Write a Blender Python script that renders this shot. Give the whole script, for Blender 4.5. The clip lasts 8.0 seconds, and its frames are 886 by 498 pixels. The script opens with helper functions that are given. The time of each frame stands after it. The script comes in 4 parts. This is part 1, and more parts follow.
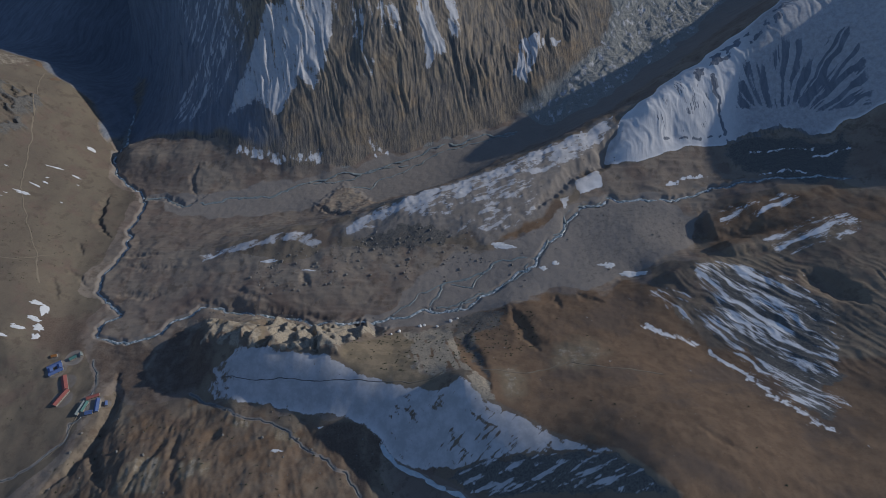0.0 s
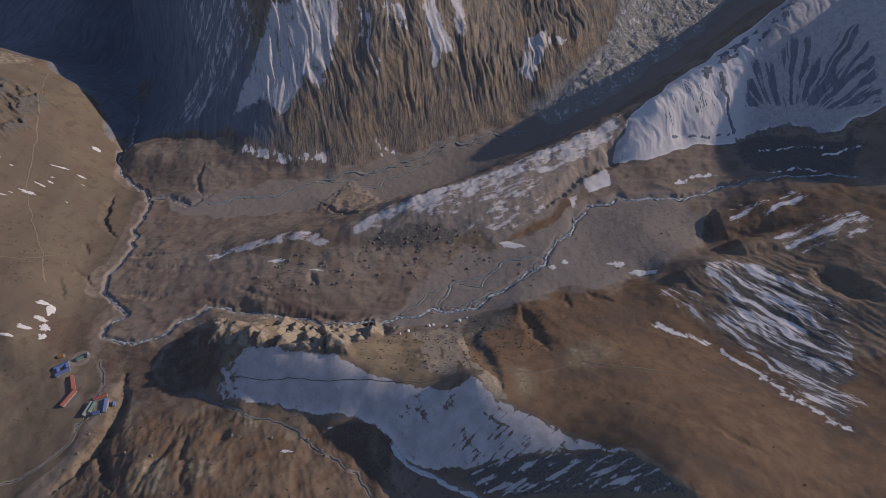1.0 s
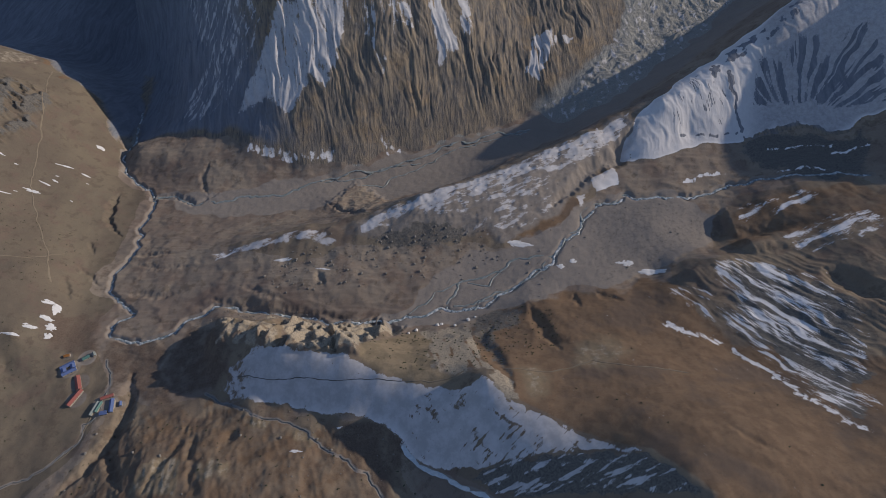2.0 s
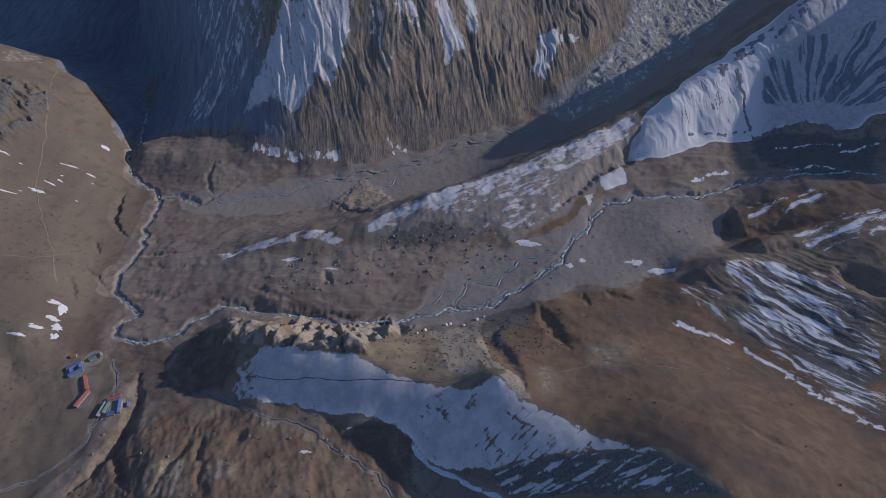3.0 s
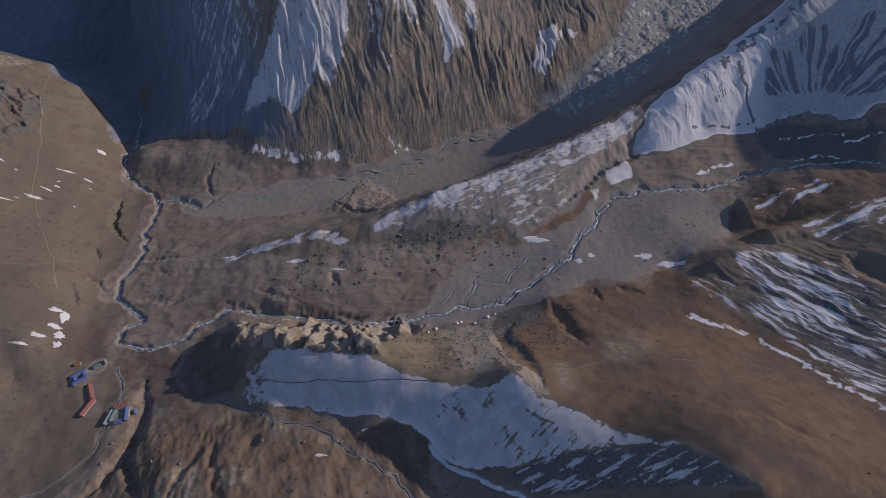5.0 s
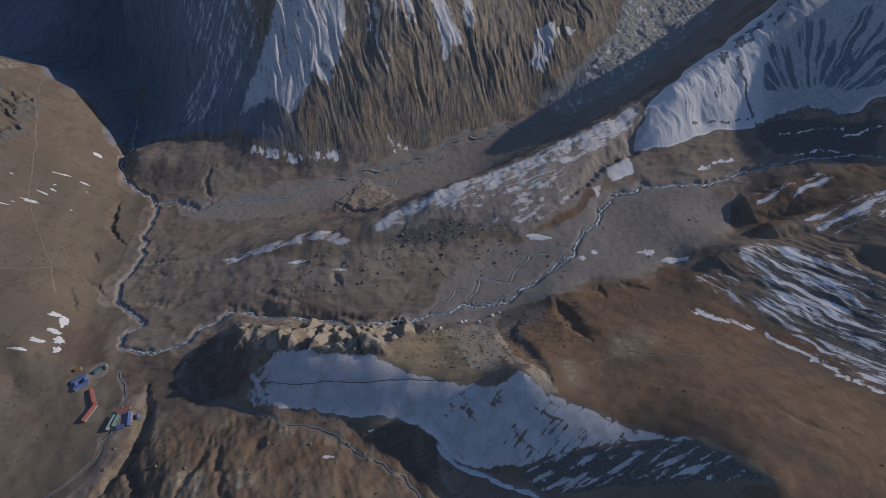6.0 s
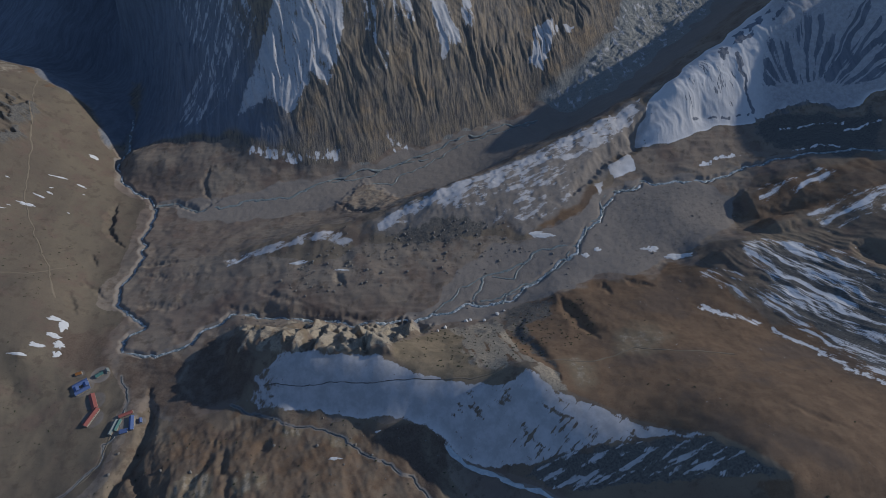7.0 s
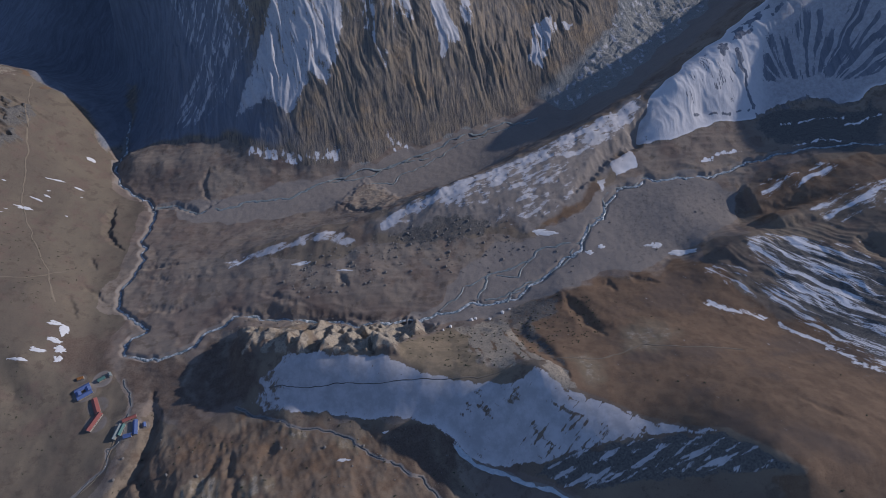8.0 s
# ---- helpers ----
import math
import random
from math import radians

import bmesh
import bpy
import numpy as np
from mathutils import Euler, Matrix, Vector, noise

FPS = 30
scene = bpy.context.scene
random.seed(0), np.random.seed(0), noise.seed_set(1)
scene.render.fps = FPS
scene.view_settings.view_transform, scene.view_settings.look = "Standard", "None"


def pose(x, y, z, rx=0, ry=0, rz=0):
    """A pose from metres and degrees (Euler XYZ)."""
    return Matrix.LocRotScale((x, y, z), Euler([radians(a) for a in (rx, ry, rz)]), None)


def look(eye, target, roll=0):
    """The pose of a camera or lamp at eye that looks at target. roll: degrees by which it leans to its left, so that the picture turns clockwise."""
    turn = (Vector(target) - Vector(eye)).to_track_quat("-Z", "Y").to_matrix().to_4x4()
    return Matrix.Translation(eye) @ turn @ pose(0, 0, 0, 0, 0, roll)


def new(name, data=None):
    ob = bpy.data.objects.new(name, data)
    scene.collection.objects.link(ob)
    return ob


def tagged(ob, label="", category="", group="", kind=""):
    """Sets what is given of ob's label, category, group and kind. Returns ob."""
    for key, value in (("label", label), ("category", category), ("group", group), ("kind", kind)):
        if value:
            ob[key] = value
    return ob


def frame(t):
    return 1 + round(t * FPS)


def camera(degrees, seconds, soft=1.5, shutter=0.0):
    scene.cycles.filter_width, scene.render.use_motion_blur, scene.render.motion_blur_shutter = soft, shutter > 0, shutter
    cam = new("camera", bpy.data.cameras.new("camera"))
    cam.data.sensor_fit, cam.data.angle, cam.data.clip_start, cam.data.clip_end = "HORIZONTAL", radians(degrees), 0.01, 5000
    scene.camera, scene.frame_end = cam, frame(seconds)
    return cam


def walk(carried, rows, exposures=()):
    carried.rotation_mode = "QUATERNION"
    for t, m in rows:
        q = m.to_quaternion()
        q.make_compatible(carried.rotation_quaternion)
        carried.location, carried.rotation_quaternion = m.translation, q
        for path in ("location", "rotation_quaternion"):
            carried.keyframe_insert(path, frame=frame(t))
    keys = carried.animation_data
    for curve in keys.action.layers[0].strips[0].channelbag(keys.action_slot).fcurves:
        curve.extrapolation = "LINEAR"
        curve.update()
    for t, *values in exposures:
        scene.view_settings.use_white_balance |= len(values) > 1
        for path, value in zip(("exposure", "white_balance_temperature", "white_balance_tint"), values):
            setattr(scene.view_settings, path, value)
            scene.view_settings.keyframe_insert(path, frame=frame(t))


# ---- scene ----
cam = camera(73.7, 8.0, soft=0.75)
# seconds, place, yaw, pitch, lean
PATH = [
    (0.0, 31.40, 20.91, 686.68, 3.106, -46.918, -4.392),
    (0.5, 25.39, 21.67, 684.67, 3.131, -46.887, -4.456),
    (1.0, 18.89, 22.40, 682.67, 3.084, -46.856, -4.466),
    (1.5, 12.46, 23.22, 680.85, 3.034, -46.850, -4.428),
    (3.0, -6.24, 25.47, 675.36, 2.906, -46.767, -4.394),
    (3.5, -12.79, 26.20, 673.60, 2.797, -46.717, -4.393),
    (4.0, -19.14, 26.96, 671.93, 2.402, -46.742, -4.479),
    (4.5, -25.24, 27.61, 669.86, 1.987, -46.736, -4.574),
    (6.0, -44.94, 30.08, 664.49, 0.627, -46.767, -4.736),
    (6.5, -51.53, 31.44, 662.33, 0.198, -46.778, -4.746),
    (7.0, -58.49, 32.36, 660.43, -0.265, -46.787, -4.764),
    (7.5, -65.20, 33.54, 658.60, -0.675, -46.791, -4.792),
    (8.0, -71.75, 35.01, 657.39, -1.084, -46.839, -4.850),
]


def camera_pose(x, y, z, yaw, pitch, lean):
    return pose(x, y, z, 0, 0, yaw) @ pose(0, 0, 0, 90 + pitch, 0, 0) @ pose(0, 0, 0, 0, 0, lean)


walk(cam, [(t, camera_pose(x, y, z, w, p, r)) for t, x, y, z, w, p, r in PATH], [(0, -0.09, 6150, 8), (0.5, -0.09, 6150, 8), (1.0, 0.10, 7300, 22), (1.5, 0.24, 7400, 12), (3.0, 0.14, 6150, 18), (3.5, -0.09, 6150, 8),
     (4.0, -0.07, 6150, 8), (4.5, 0.12, 6750, 20), (6.0, -0.01, 6550, 14), (6.5, -0.12, 6150, 8), (7.0, -0.11, 6150, 8), (7.5, -0.01, 6100, 13), (8.0, 0.11, 6050, 17)])

# ---- sky and sun ----
SUN_AZIMUTH, SUN_HEIGHT = 8.0, 22.5  # degrees from +x towards +y, degrees above the horizon
world = bpy.data.worlds.new("sky")
world.use_nodes = True
scene.world = world
sky = world.node_tree.nodes.new("ShaderNodeTexSky")
sky.sky_type, sky.sun_disc = "NISHITA", False
sky.sun_elevation, sky.sun_rotation, sky.altitude = radians(SUN_HEIGHT), radians(90 - SUN_AZIMUTH), 4100
background = world.node_tree.nodes["Background"]
background.inputs["Strength"].default_value = 0.15
world.node_tree.links.new(sky.outputs["Color"], background.inputs["Color"])
lamp = bpy.data.lights.new("sun", "SUN")
lamp.energy, lamp.angle, lamp.color = 2.8, radians(0.5), (1.0, 0.92, 0.82)
sun = new("sun", lamp)
towards = Vector((math.cos(radians(SUN_AZIMUTH)) * math.cos(radians(SUN_HEIGHT)),
                  math.sin(radians(SUN_AZIMUTH)) * math.cos(radians(SUN_HEIGHT)), math.sin(radians(SUN_HEIGHT))))
sun.matrix_world = look(towards * 3000, (0, 0, 0))


# ---- materials ----
class Nodes:
    """A short hand for node materials."""

    def __init__(self, name):
        self.mat = bpy.data.materials.new(name)
        self.mat.use_nodes = True
        self.tree = self.mat.node_tree
        self.shader = self.tree.nodes["Principled BSDF"]

    def put(self, socket, value):
        if isinstance(value, bpy.types.NodeSocket):
            self.tree.links.new(value, socket)
        elif isinstance(value, tuple) and len(value) == 3 and socket.type == "RGBA":
            socket.default_value = (*value, 1.0)
        else:
            socket.default_value = value

    def coords(self, stretch=(1, 1, 1), turn=0.0):
        """World places, turned about z and then stretched."""
        out = self.tree.nodes.new("ShaderNodeNewGeometry").outputs["Position"]
        for key, value in (("Rotation", (0, 0, radians(turn))), ("Scale", stretch)):
            node = self.tree.nodes.new("ShaderNodeMapping")
            self.put(node.inputs["Vector"], out)
            node.inputs[key].default_value = value
            out = node.outputs["Vector"]
        return out

    def noise(self, scale, detail=4.0, rough=0.6, where=None, warp=0.0):
        node = self.tree.nodes.new("ShaderNodeTexNoise")
        self.put(node.inputs["Vector"], where or self.coords())
        for key, value in (("Scale", scale), ("Detail", detail), ("Roughness", rough), ("Distortion", warp)):
            node.inputs[key].default_value = value
        return node.outputs["Fac"]

    def attribute(self, name):
        node = self.tree.nodes.new("ShaderNodeAttribute")
        node.attribute_name = name
        return node.outputs["Fac"]

    def math(self, kind, a, b=0.0, c=0.0):
        node = self.tree.nodes.new("ShaderNodeMath")
        node.operation = kind
        for socket, value in zip(node.inputs, (a, b, c)):
            self.put(socket, value)
        return node.outputs[0]

    def step(self, value, low, high):
        node = self.tree.nodes.new("ShaderNodeMapRange")
        node.interpolation_type = "SMOOTHSTEP"
        for socket, v in zip(node.inputs, (value, low, high, 0.0, 1.0)):
            self.put(socket, v)
        return node.outputs[0]

    def mix(self, fac, a, b):
        node = self.tree.nodes.new("ShaderNodeMix")
        node.data_type = "RGBA"
        self.put(node.inputs[0], fac)
        self.put(node.inputs[6], a)
        self.put(node.inputs[7], b)
        return node.outputs[2]

    def cover(self, name, spread, noise, soft=0.06):
        """A mask with an edge broken up by a noise."""
        m = self.math("MULTIPLY_ADD", self.math("SUBTRACT", noise, 0.5), spread, self.attribute(name))
        return self.step(m, 0.5 - soft, 0.5 + soft)

    def finish(self, color, rough=0.95, heights=(), specular=0.2):
        self.put(self.shader.inputs["Base Color"], color)
        self.put(self.shader.inputs["Roughness"], rough)
        self.put(self.shader.inputs["Specular IOR Level"], specular)
        last = None
        for height, strength, distance in heights:
            node = self.tree.nodes.new("ShaderNodeBump")
            node.inputs["Strength"].default_value = strength
            node.inputs["Distance"].default_value = distance
            self.put(node.inputs["Height"], height)
            if last:
                self.put(node.inputs["Normal"], last)
            last = node.outputs["Normal"]
        if last:
            self.put(self.shader.inputs["Normal"], last)
        return self.mat


GRASS, DRY_GRASS, DARK_TURF = (0.165, 0.13, 0.10), (0.215, 0.172, 0.125), (0.10, 0.078, 0.06)
GRAVEL, SILT, SCREE, OCHRE = (0.197, 0.175, 0.155), (0.26, 0.228, 0.2), (0.37, 0.315, 0.24), (0.188, 0.125, 0.08)
SNOW, OLD, DUST_SHADE = (0.71, 0.70, 0.70), (0.61, 0.605, 0.61), (0.35, 0.34, 0.34)


def alpine(name, grain=(1, 1, 1), turn=0.0, spread=1.2, base=GRASS, light=DRY_GRASS, dark=DARK_TURF, bump=1.0):
    """Turf, gravel, scree, ochre turf and snow, laid by the masks of the mesh."""
    n = Nodes(name)
    wide, mid, fine, tuft = n.noise(0.010, 5), n.noise(0.06, 7, 0.68), n.noise(0.5, 5, 0.72), n.noise(1.7, 3, 0.7)
    color = n.mix(n.step(wide, 0.36, 0.64), base, light)
    color = n.mix(n.math("MULTIPLY", n.step(n.noise(0.025, 6, 0.65), 0.5, 0.64), 0.55), color, (0.15, 0.105, 0.085))
    color = n.mix(n.math("MULTIPLY", n.step(mid, 0.54, 0.62), 0.5), color, dark)
    color = n.mix(n.cover("ochre", 0.9, mid, 0.22), color, n.mix(n.step(wide, 0.5, 0.64), n.mix(n.step(mid, 0.42, 0.58), OCHRE, (0.155, 0.102, 0.066)), (0.135, 0.097, 0.072)))
    color = n.mix(n.cover("sand", 0.8, mid, 0.25), color, n.mix(n.step(mid, 0.4, 0.6), (0.255, 0.198, 0.132), (0.185, 0.148, 0.10)))
    # dark heath; the same tone paints the shade beside the ridge
    color = n.mix(n.cover("heath_shade", 0.9, mid, 0.2), color, n.mix(n.step(fine, 0.35, 0.65), (0.10, 0.074, 0.058), (0.135, 0.10, 0.078)))
    color = n.mix(n.cover("scree", 0.9, n.noise(0.11, 7, 0.7), 0.12), color, n.mix(n.step(fine, 0.35, 0.65), (0.235, 0.20, 0.155), SCREE))
    color = n.mix(n.cover("gravel", 0.5, mid, 0.15), color, n.mix(n.noise(0.03, 6, 0.7), GRAVEL, SILT))
    color = n.mix(n.cover("rock", 0.9, n.noise(0.2, 6, 0.7), 0.15), color, n.mix(n.step(fine, 0.3, 0.7), (0.078, 0.076, 0.072), (0.165, 0.152, 0.135)))
    speck = n.math("MULTIPLY", n.step(fine, 0.44, 0.34), 0.5)
    color = n.mix(speck, color, n.mix(0.55, color, (0.035, 0.03, 0.03)))
    color = n.mix(n.math("MULTIPLY", n.step(tuft, 0.55, 0.72), 0.4), color, n.mix(0.45, color, (0.42, 0.36, 0.28)))
    lie = n.coords(grain, turn)
    flake = n.math("MULTIPLY_ADD", n.noise(0.75, 4, 0.8, lie), 0.55, n.math("MULTIPLY", n.noise(0.2, 6, 0.75, lie), 0.45))
    snow = n.cover("snow", spread, flake, 0.06)
    # greyer snow: dust on the moraine, shade painted in on the near ridge
    white = n.mix(n.attribute("dusty"), n.mix(n.noise(0.08, 4), SNOW, OLD), n.mix(n.step(mid, 0.36, 0.66), DUST_SHADE, (0.48, 0.465, 0.47)))
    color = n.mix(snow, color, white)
    bare = n.math("SUBTRACT", 1.0, n.math("MULTIPLY", snow, 0.85))
    return n.finish(color, 0.95, [(n.math("MULTIPLY", n.math("SUBTRACT", mid, 0.5), bare), 0.2 * bump, 2.0), (n.math("MULTIPLY", n.math("SUBTRACT", fine, 0.5), bare), 0.4 * bump, 0.6), (tuft, 0.2, 0.2)])


def cliff(name):
    """Banded rock with rust, scree in the gullies and snow."""
    n = Nodes(name)
    down = n.coords((0.10, 0.014, 0.02))
    ribs, mid, fine = n.noise(1.0, 7, 0.68, down, 0.9), n.noise(0.05, 7, 0.68), n.noise(0.45, 5, 0.72)
    sliver = n.noise(2.6, 5, 0.7, down, 0.5)
    color = n.mix(n.step(ribs, 0.4, 0.6), (0.15, 0.135, 0.12), (0.23, 0.188, 0.142))
    color = n.mix(n.math("MULTIPLY", n.step(n.noise(0.016, 5), 0.5, 0.68), 0.5), color, (0.27, 0.185, 0.105))
    color = n.mix(n.math("MULTIPLY", n.step(sliver, 0.53, 0.59), 0.65), color, (0.07, 0.072, 0.078))
    color = n.mix(n.math("MULTIPLY", n.step(sliver, 0.45, 0.39), 0.5), color, (0.30, 0.235, 0.155))
    color = n.mix(n.math("MULTIPLY", n.step(mid, 0.52, 0.66), 0.4), color, (0.09, 0.09, 0.095))
    color = n.mix(n.cover("gravel", 0.5, mid, 0.2), color, n.mix(n.step(fine, 0.3, 0.7), (0.175, 0.178, 0.165), (0.33, 0.325, 0.30)))
    color = n.mix(n.cover("scree", 0.8, mid, 0.15), color, n.mix(fine, (0.16, 0.14, 0.12), (0.25, 0.215, 0.18)))
    # blue-grey rock of the peak, also painted shade of gorge and western wall
    color = n.mix(n.cover("rock", 0.6, mid, 0.3), color, n.mix(n.step(ribs, 0.35, 0.65), (0.14, 0.152, 0.178), (0.195, 0.21, 0.24)))
    color = n.mix(n.math("MULTIPLY", n.step(fine, 0.52, 0.7), 0.5), color, n.mix(0.6, color, (0.04, 0.038, 0.036)))
    flake = n.math("MULTIPLY_ADD", sliver, 0.5, n.math("MULTIPLY", n.noise(0.4, 7, 0.75), 0.5))
    snow = n.cover("snow", 1.9, flake, 0.12)
    # gritty snow tone; it also paints the shade on the peak's eastern side
    grit_shade = n.mix(n.step(n.noise(0.16, 7, 0.75), 0.3, 0.7), (0.29, 0.285, 0.295), (0.41, 0.405, 0.415))
    color = n.mix(snow, color, n.mix(n.attribute("dusty"), n.mix(n.noise(0.08, 4), SNOW, OLD), grit_shade))
    bare = n.math("SUBTRACT", 1.0, n.math("MULTIPLY", snow, 0.8))
    return n.finish(color, 0.92, [(n.math("MULTIPLY", n.math("SUBTRACT", ribs, 0.5), bare), 0.4, 4.0), (n.math("MULTIPLY", n.math("SUBTRACT", sliver, 0.5), bare), 0.7, 1.6), (n.math("MULTIPLY", n.math("SUBTRACT", mid, 0.5), bare), 0.25, 2.0), (n.math("MULTIPLY", n.math("SUBTRACT", fine, 0.5), bare), 0.45, 0.7), (n.math("MULTIPLY", n.noise(0.3, 5, 0.7), snow), 0.2, 0.8)])


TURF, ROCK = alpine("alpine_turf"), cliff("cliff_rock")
# the same turf where wind and slope have drawn the snow out in streaks
SPUR_TURF = alpine("streaked_turf", (1.0, 0.05, 0.3), -29.4, 2.6)
KNOLL_TURF = alpine("knoll_turf", (1.0, 0.2, 0.3), -107.5, 2.6)
PLAIN_TURF = alpine("plain_turf", base=(0.186, 0.147, 0.121), light=(0.25, 0.207, 0.163))
RUST_TURF = alpine("rust_turf", (1.0, 0.06, 0.3), -29.4, 3.2, bump=0.45)
TAN_TURF = alpine("tan_turf", base=(0.136, 0.111, 0.085), light=(0.168, 0.139, 0.102), bump=0.7)
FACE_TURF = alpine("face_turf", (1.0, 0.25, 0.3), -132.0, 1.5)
BANK_TURF = alpine("bank_turf", (0.35, 1.0, 0.4), -21.7, 1.5)

# ---- the lie of the land: valley lines, feet, crests ----
UPPER_RIVER = [(598, 683, 98), (539, 700, 90), (484, 711, 76), (414, 714, 61), (325, 696, 57), (259, 703, 55), (214, 691, 51), (190, 669, 44), (176, 645, 43),
    (153, 629, 41), (141, 605, 39), (120, 585, 36), (89, 563, 32), (52, 541, 28), (31, 526, 26), (-15, 523, 22), (-62, 520, 20), (-101, 507, 18),
    (-140, 510, 17), (-188, 512, 16), (-247, 532, 15)]
LOWER_RIVER = [(-296, 538, 14), (-357, 549, 13), (-395, 523, 11), (-407, 507, 10), (-449, 498, 8), (-496, 507, 8), (-507, 525, 8), (-483, 539, 8), (-497, 565, 8),
    (-537, 594, 8), (-540, 623, 7), (-528, 672, 4), (-532, 713, 1), (-540, 742, -1), (-540, 787, -3), (-543, 817, -4), (-586, 860, -5), (-619, 887, -5),
    (-639, 931, -6), (-644, 995, -6), (-666, 1097, -7)]
RIVER = UPPER_RIVER + LOWER_RIVER
NORTH_STREAM = [(142, 930, 28), (81, 934, 20), (-25, 903, 11), (-128, 861, 1), (-229, 845, 0), (-305, 807, -2), (-395, 807, -3), (-461, 789, -3),
    (-512, 823, -4), (-543, 817, -4)]
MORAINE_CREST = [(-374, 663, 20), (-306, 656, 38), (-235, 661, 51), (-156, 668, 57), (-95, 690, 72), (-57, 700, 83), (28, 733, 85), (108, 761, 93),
    (213, 806, 107), (286, 850, 116)]
MORAINE_FOOT = [(-334, 610, 22), (-267, 623, 29), (-163, 627, 37), (-62, 627, 37), (13, 627, 37), (80, 629, 39), (141, 650, 44), (200, 714, 62), (233,
    731, 69), (275, 752, 75)]
TERRACE = [(-480, 676, 10), (-390, 618, 17), (-290, 562, 26), (-201, 583, 33), (-111, 571, 29), (-29, 596, 32)]
SNOW_PEAK_CREST = [(267, 770, 72), (291, 804, 103), (332, 836, 137), (392, 867, 148), (446, 898, 164), (480, 922, 182), (529, 931, 205), (552, 951,
    224), (624, 1006, 240), (739, 1110, 240)]
SNOW_PEAK_FOOT = [(286, 758, 74), (344, 769, 80), (417, 791, 83), (463, 800, 85), (528, 800, 97), (579, 778, 104), (624, 775, 112)]
RIDGE_CREST = [(-321, 464, 45), (-265, 449, 64), (-224, 438, 76), (-181, 433, 82), (-139, 419, 84), (-97, 392, 81), (-57, 377, 83), (-9, 361, 91),
    (23, 362, 117), (36, 348, 116), (55, 333, 116), (83, 311, 119), (112, 288, 122), (139, 272, 136), (170, 253, 158), (186, 221, 178), (201, 203,
    184)]
RIDGE_FOOT = [(-320, 403, 14), (-296, 394, 13), (-241, 384, 25), (-167, 362, 38), (-111, 349, 49), (-74, 329, 52), (-58, 298, 52), (-5, 268, 70), (32,
    242, 88)]
ROCK_FOOT = [(-350, 530, 18), (-267, 519, 20), (-193, 499, 22), (-123, 496, 24), (-62, 492, 24), (-13, 492, 25), (45, 509, 31), (90, 510, 46), (181,
    517, 46), (270, 566, 34)]
RIDGE_BACK = [(-60, 432, 56), (9, 413, 74), (257, 450, 67), (314, 404, 78), (333, 361, 98), (430, 400, 105), (275, 239, 174), (345, 272, 146)]
BROWN_SLOPE = [(112, 435, 62), (91, 491, 42), (141, 411, 80), (185, 380, 102), (90, 377, 95), (18, 451, 54), (119, 449, 65), (216, 423, 74), (115, 484, 50), (145, 522, 36),
    (202, 518, 49), (60, 449, 54), (35, 396, 87), (-31, 402, 80), (192, 217, 180), (141, 214, 153), (95, 251, 119)]
SPUR_FRONT = [(275, 520, 57), (351, 559, 68), (401, 572, 68), (446, 562, 76), (489, 557, 90), (518, 532, 104), (407, 439, 93)]
SPUR_BACK = [(370, 612, 39), (379, 651, 47), (417, 623, 49), (446, 638, 60), (448, 665, 72), (499, 675, 84), (498, 581, 90)]
WASH = [(286, 640, 51), (235, 584, 38), (144, 586, 37), (73, 553, 27)]
RAVINE = [(-449, 449, 2), (-437, 405, 3), (-435, 365, 6), (-442, 339, 9), (-452, 310, 11), (-471, 285, 12)]
RAVINE_ARM = [(-439, 337, 9), (-412, 308, 18), (-388, 278, 26)]
WEST_BANK = [(-465, 422, 9), (-447, 350, 13), (-461, 313, 17), (-480, 290, 15)]
WEST_STREAM = [(-490, 469, 7), (-478, 386, 5), (-497, 342, 4), (-529, 308, 5), (-561, 294, 8)]
NEAR_HILL = [(-399, 414, 6), (-339, 366, 17), (-284, 345, 29), (-257, 365, 31), (-190, 335, 37), (-168, 358, 31), (-135, 314, 43), (-96, 286, 46), (-64, 257, 53)]
HILL_RIM = [(-430, 433, 5), (-421, 395, 10), (-412, 354, 17), (-398, 320, 25), (-388, 290, 32)]
NEAR_HILL_TOP = [(-399, 349, 19), (-367, 308, 39), (-352, 337, 29), (-306, 335, 36), (-268, 280, 58), (-224, 267, 59), (-188, 271, 59), (-192, 313, 48), (-158, 271, 59)]
WEST_SLOPE = [(-803, 1113, 119), (-777, 934, 132), (-686, 841, 56), (-710, 770, 63), (-630, 596, 69), (-586, 540, 39), (-609, 488, 50), (-616, 454,
    18)]
WEST_TERRACE = [(-669, 926, 31), (-593, 742, 9), (-594, 667, 14), (-560, 542, 15), (-533, 454, 12), (-508, 424, 10), (-463, 399, 9), (-512, 328, 8)]
WALL_FOOT = [(-610, 948, 24), (-530, 945, 30), (-428, 930, 38), (-366, 887, 33), (-207, 864, 22), (-105, 895, 18), (-25, 902, 17), (82, 944, 22), (131,
    969, 27), (201, 993, 50)]
WALL_SHELF = [(-597, 918, 24), (-540, 905, 22), (-460, 890, 22), (-400, 872, 20), (-300, 864, 12)]
SHELF_FOOT = [(-566, 868, -2), (-520, 850, 1), (-488, 840, 2), (-455, 826, 1), (-400, 818, 0)]
WALL_FACE = [(-483, 968, 44), (-409, 1006, 101), (-420, 1086, 161), (-293, 960, 111), (-209, 1017, 163), (-133, 1011, 156), (-18, 1022, 133), (86,
    1019, 89), (164, 1070, 108), (220, 1098, 110)]
WALL_HIGH = [(-258, 1049, 192), (-172, 1045, 189), (-96, 1059, 194), (37, 1080, 166), (117, 1155, 165)]
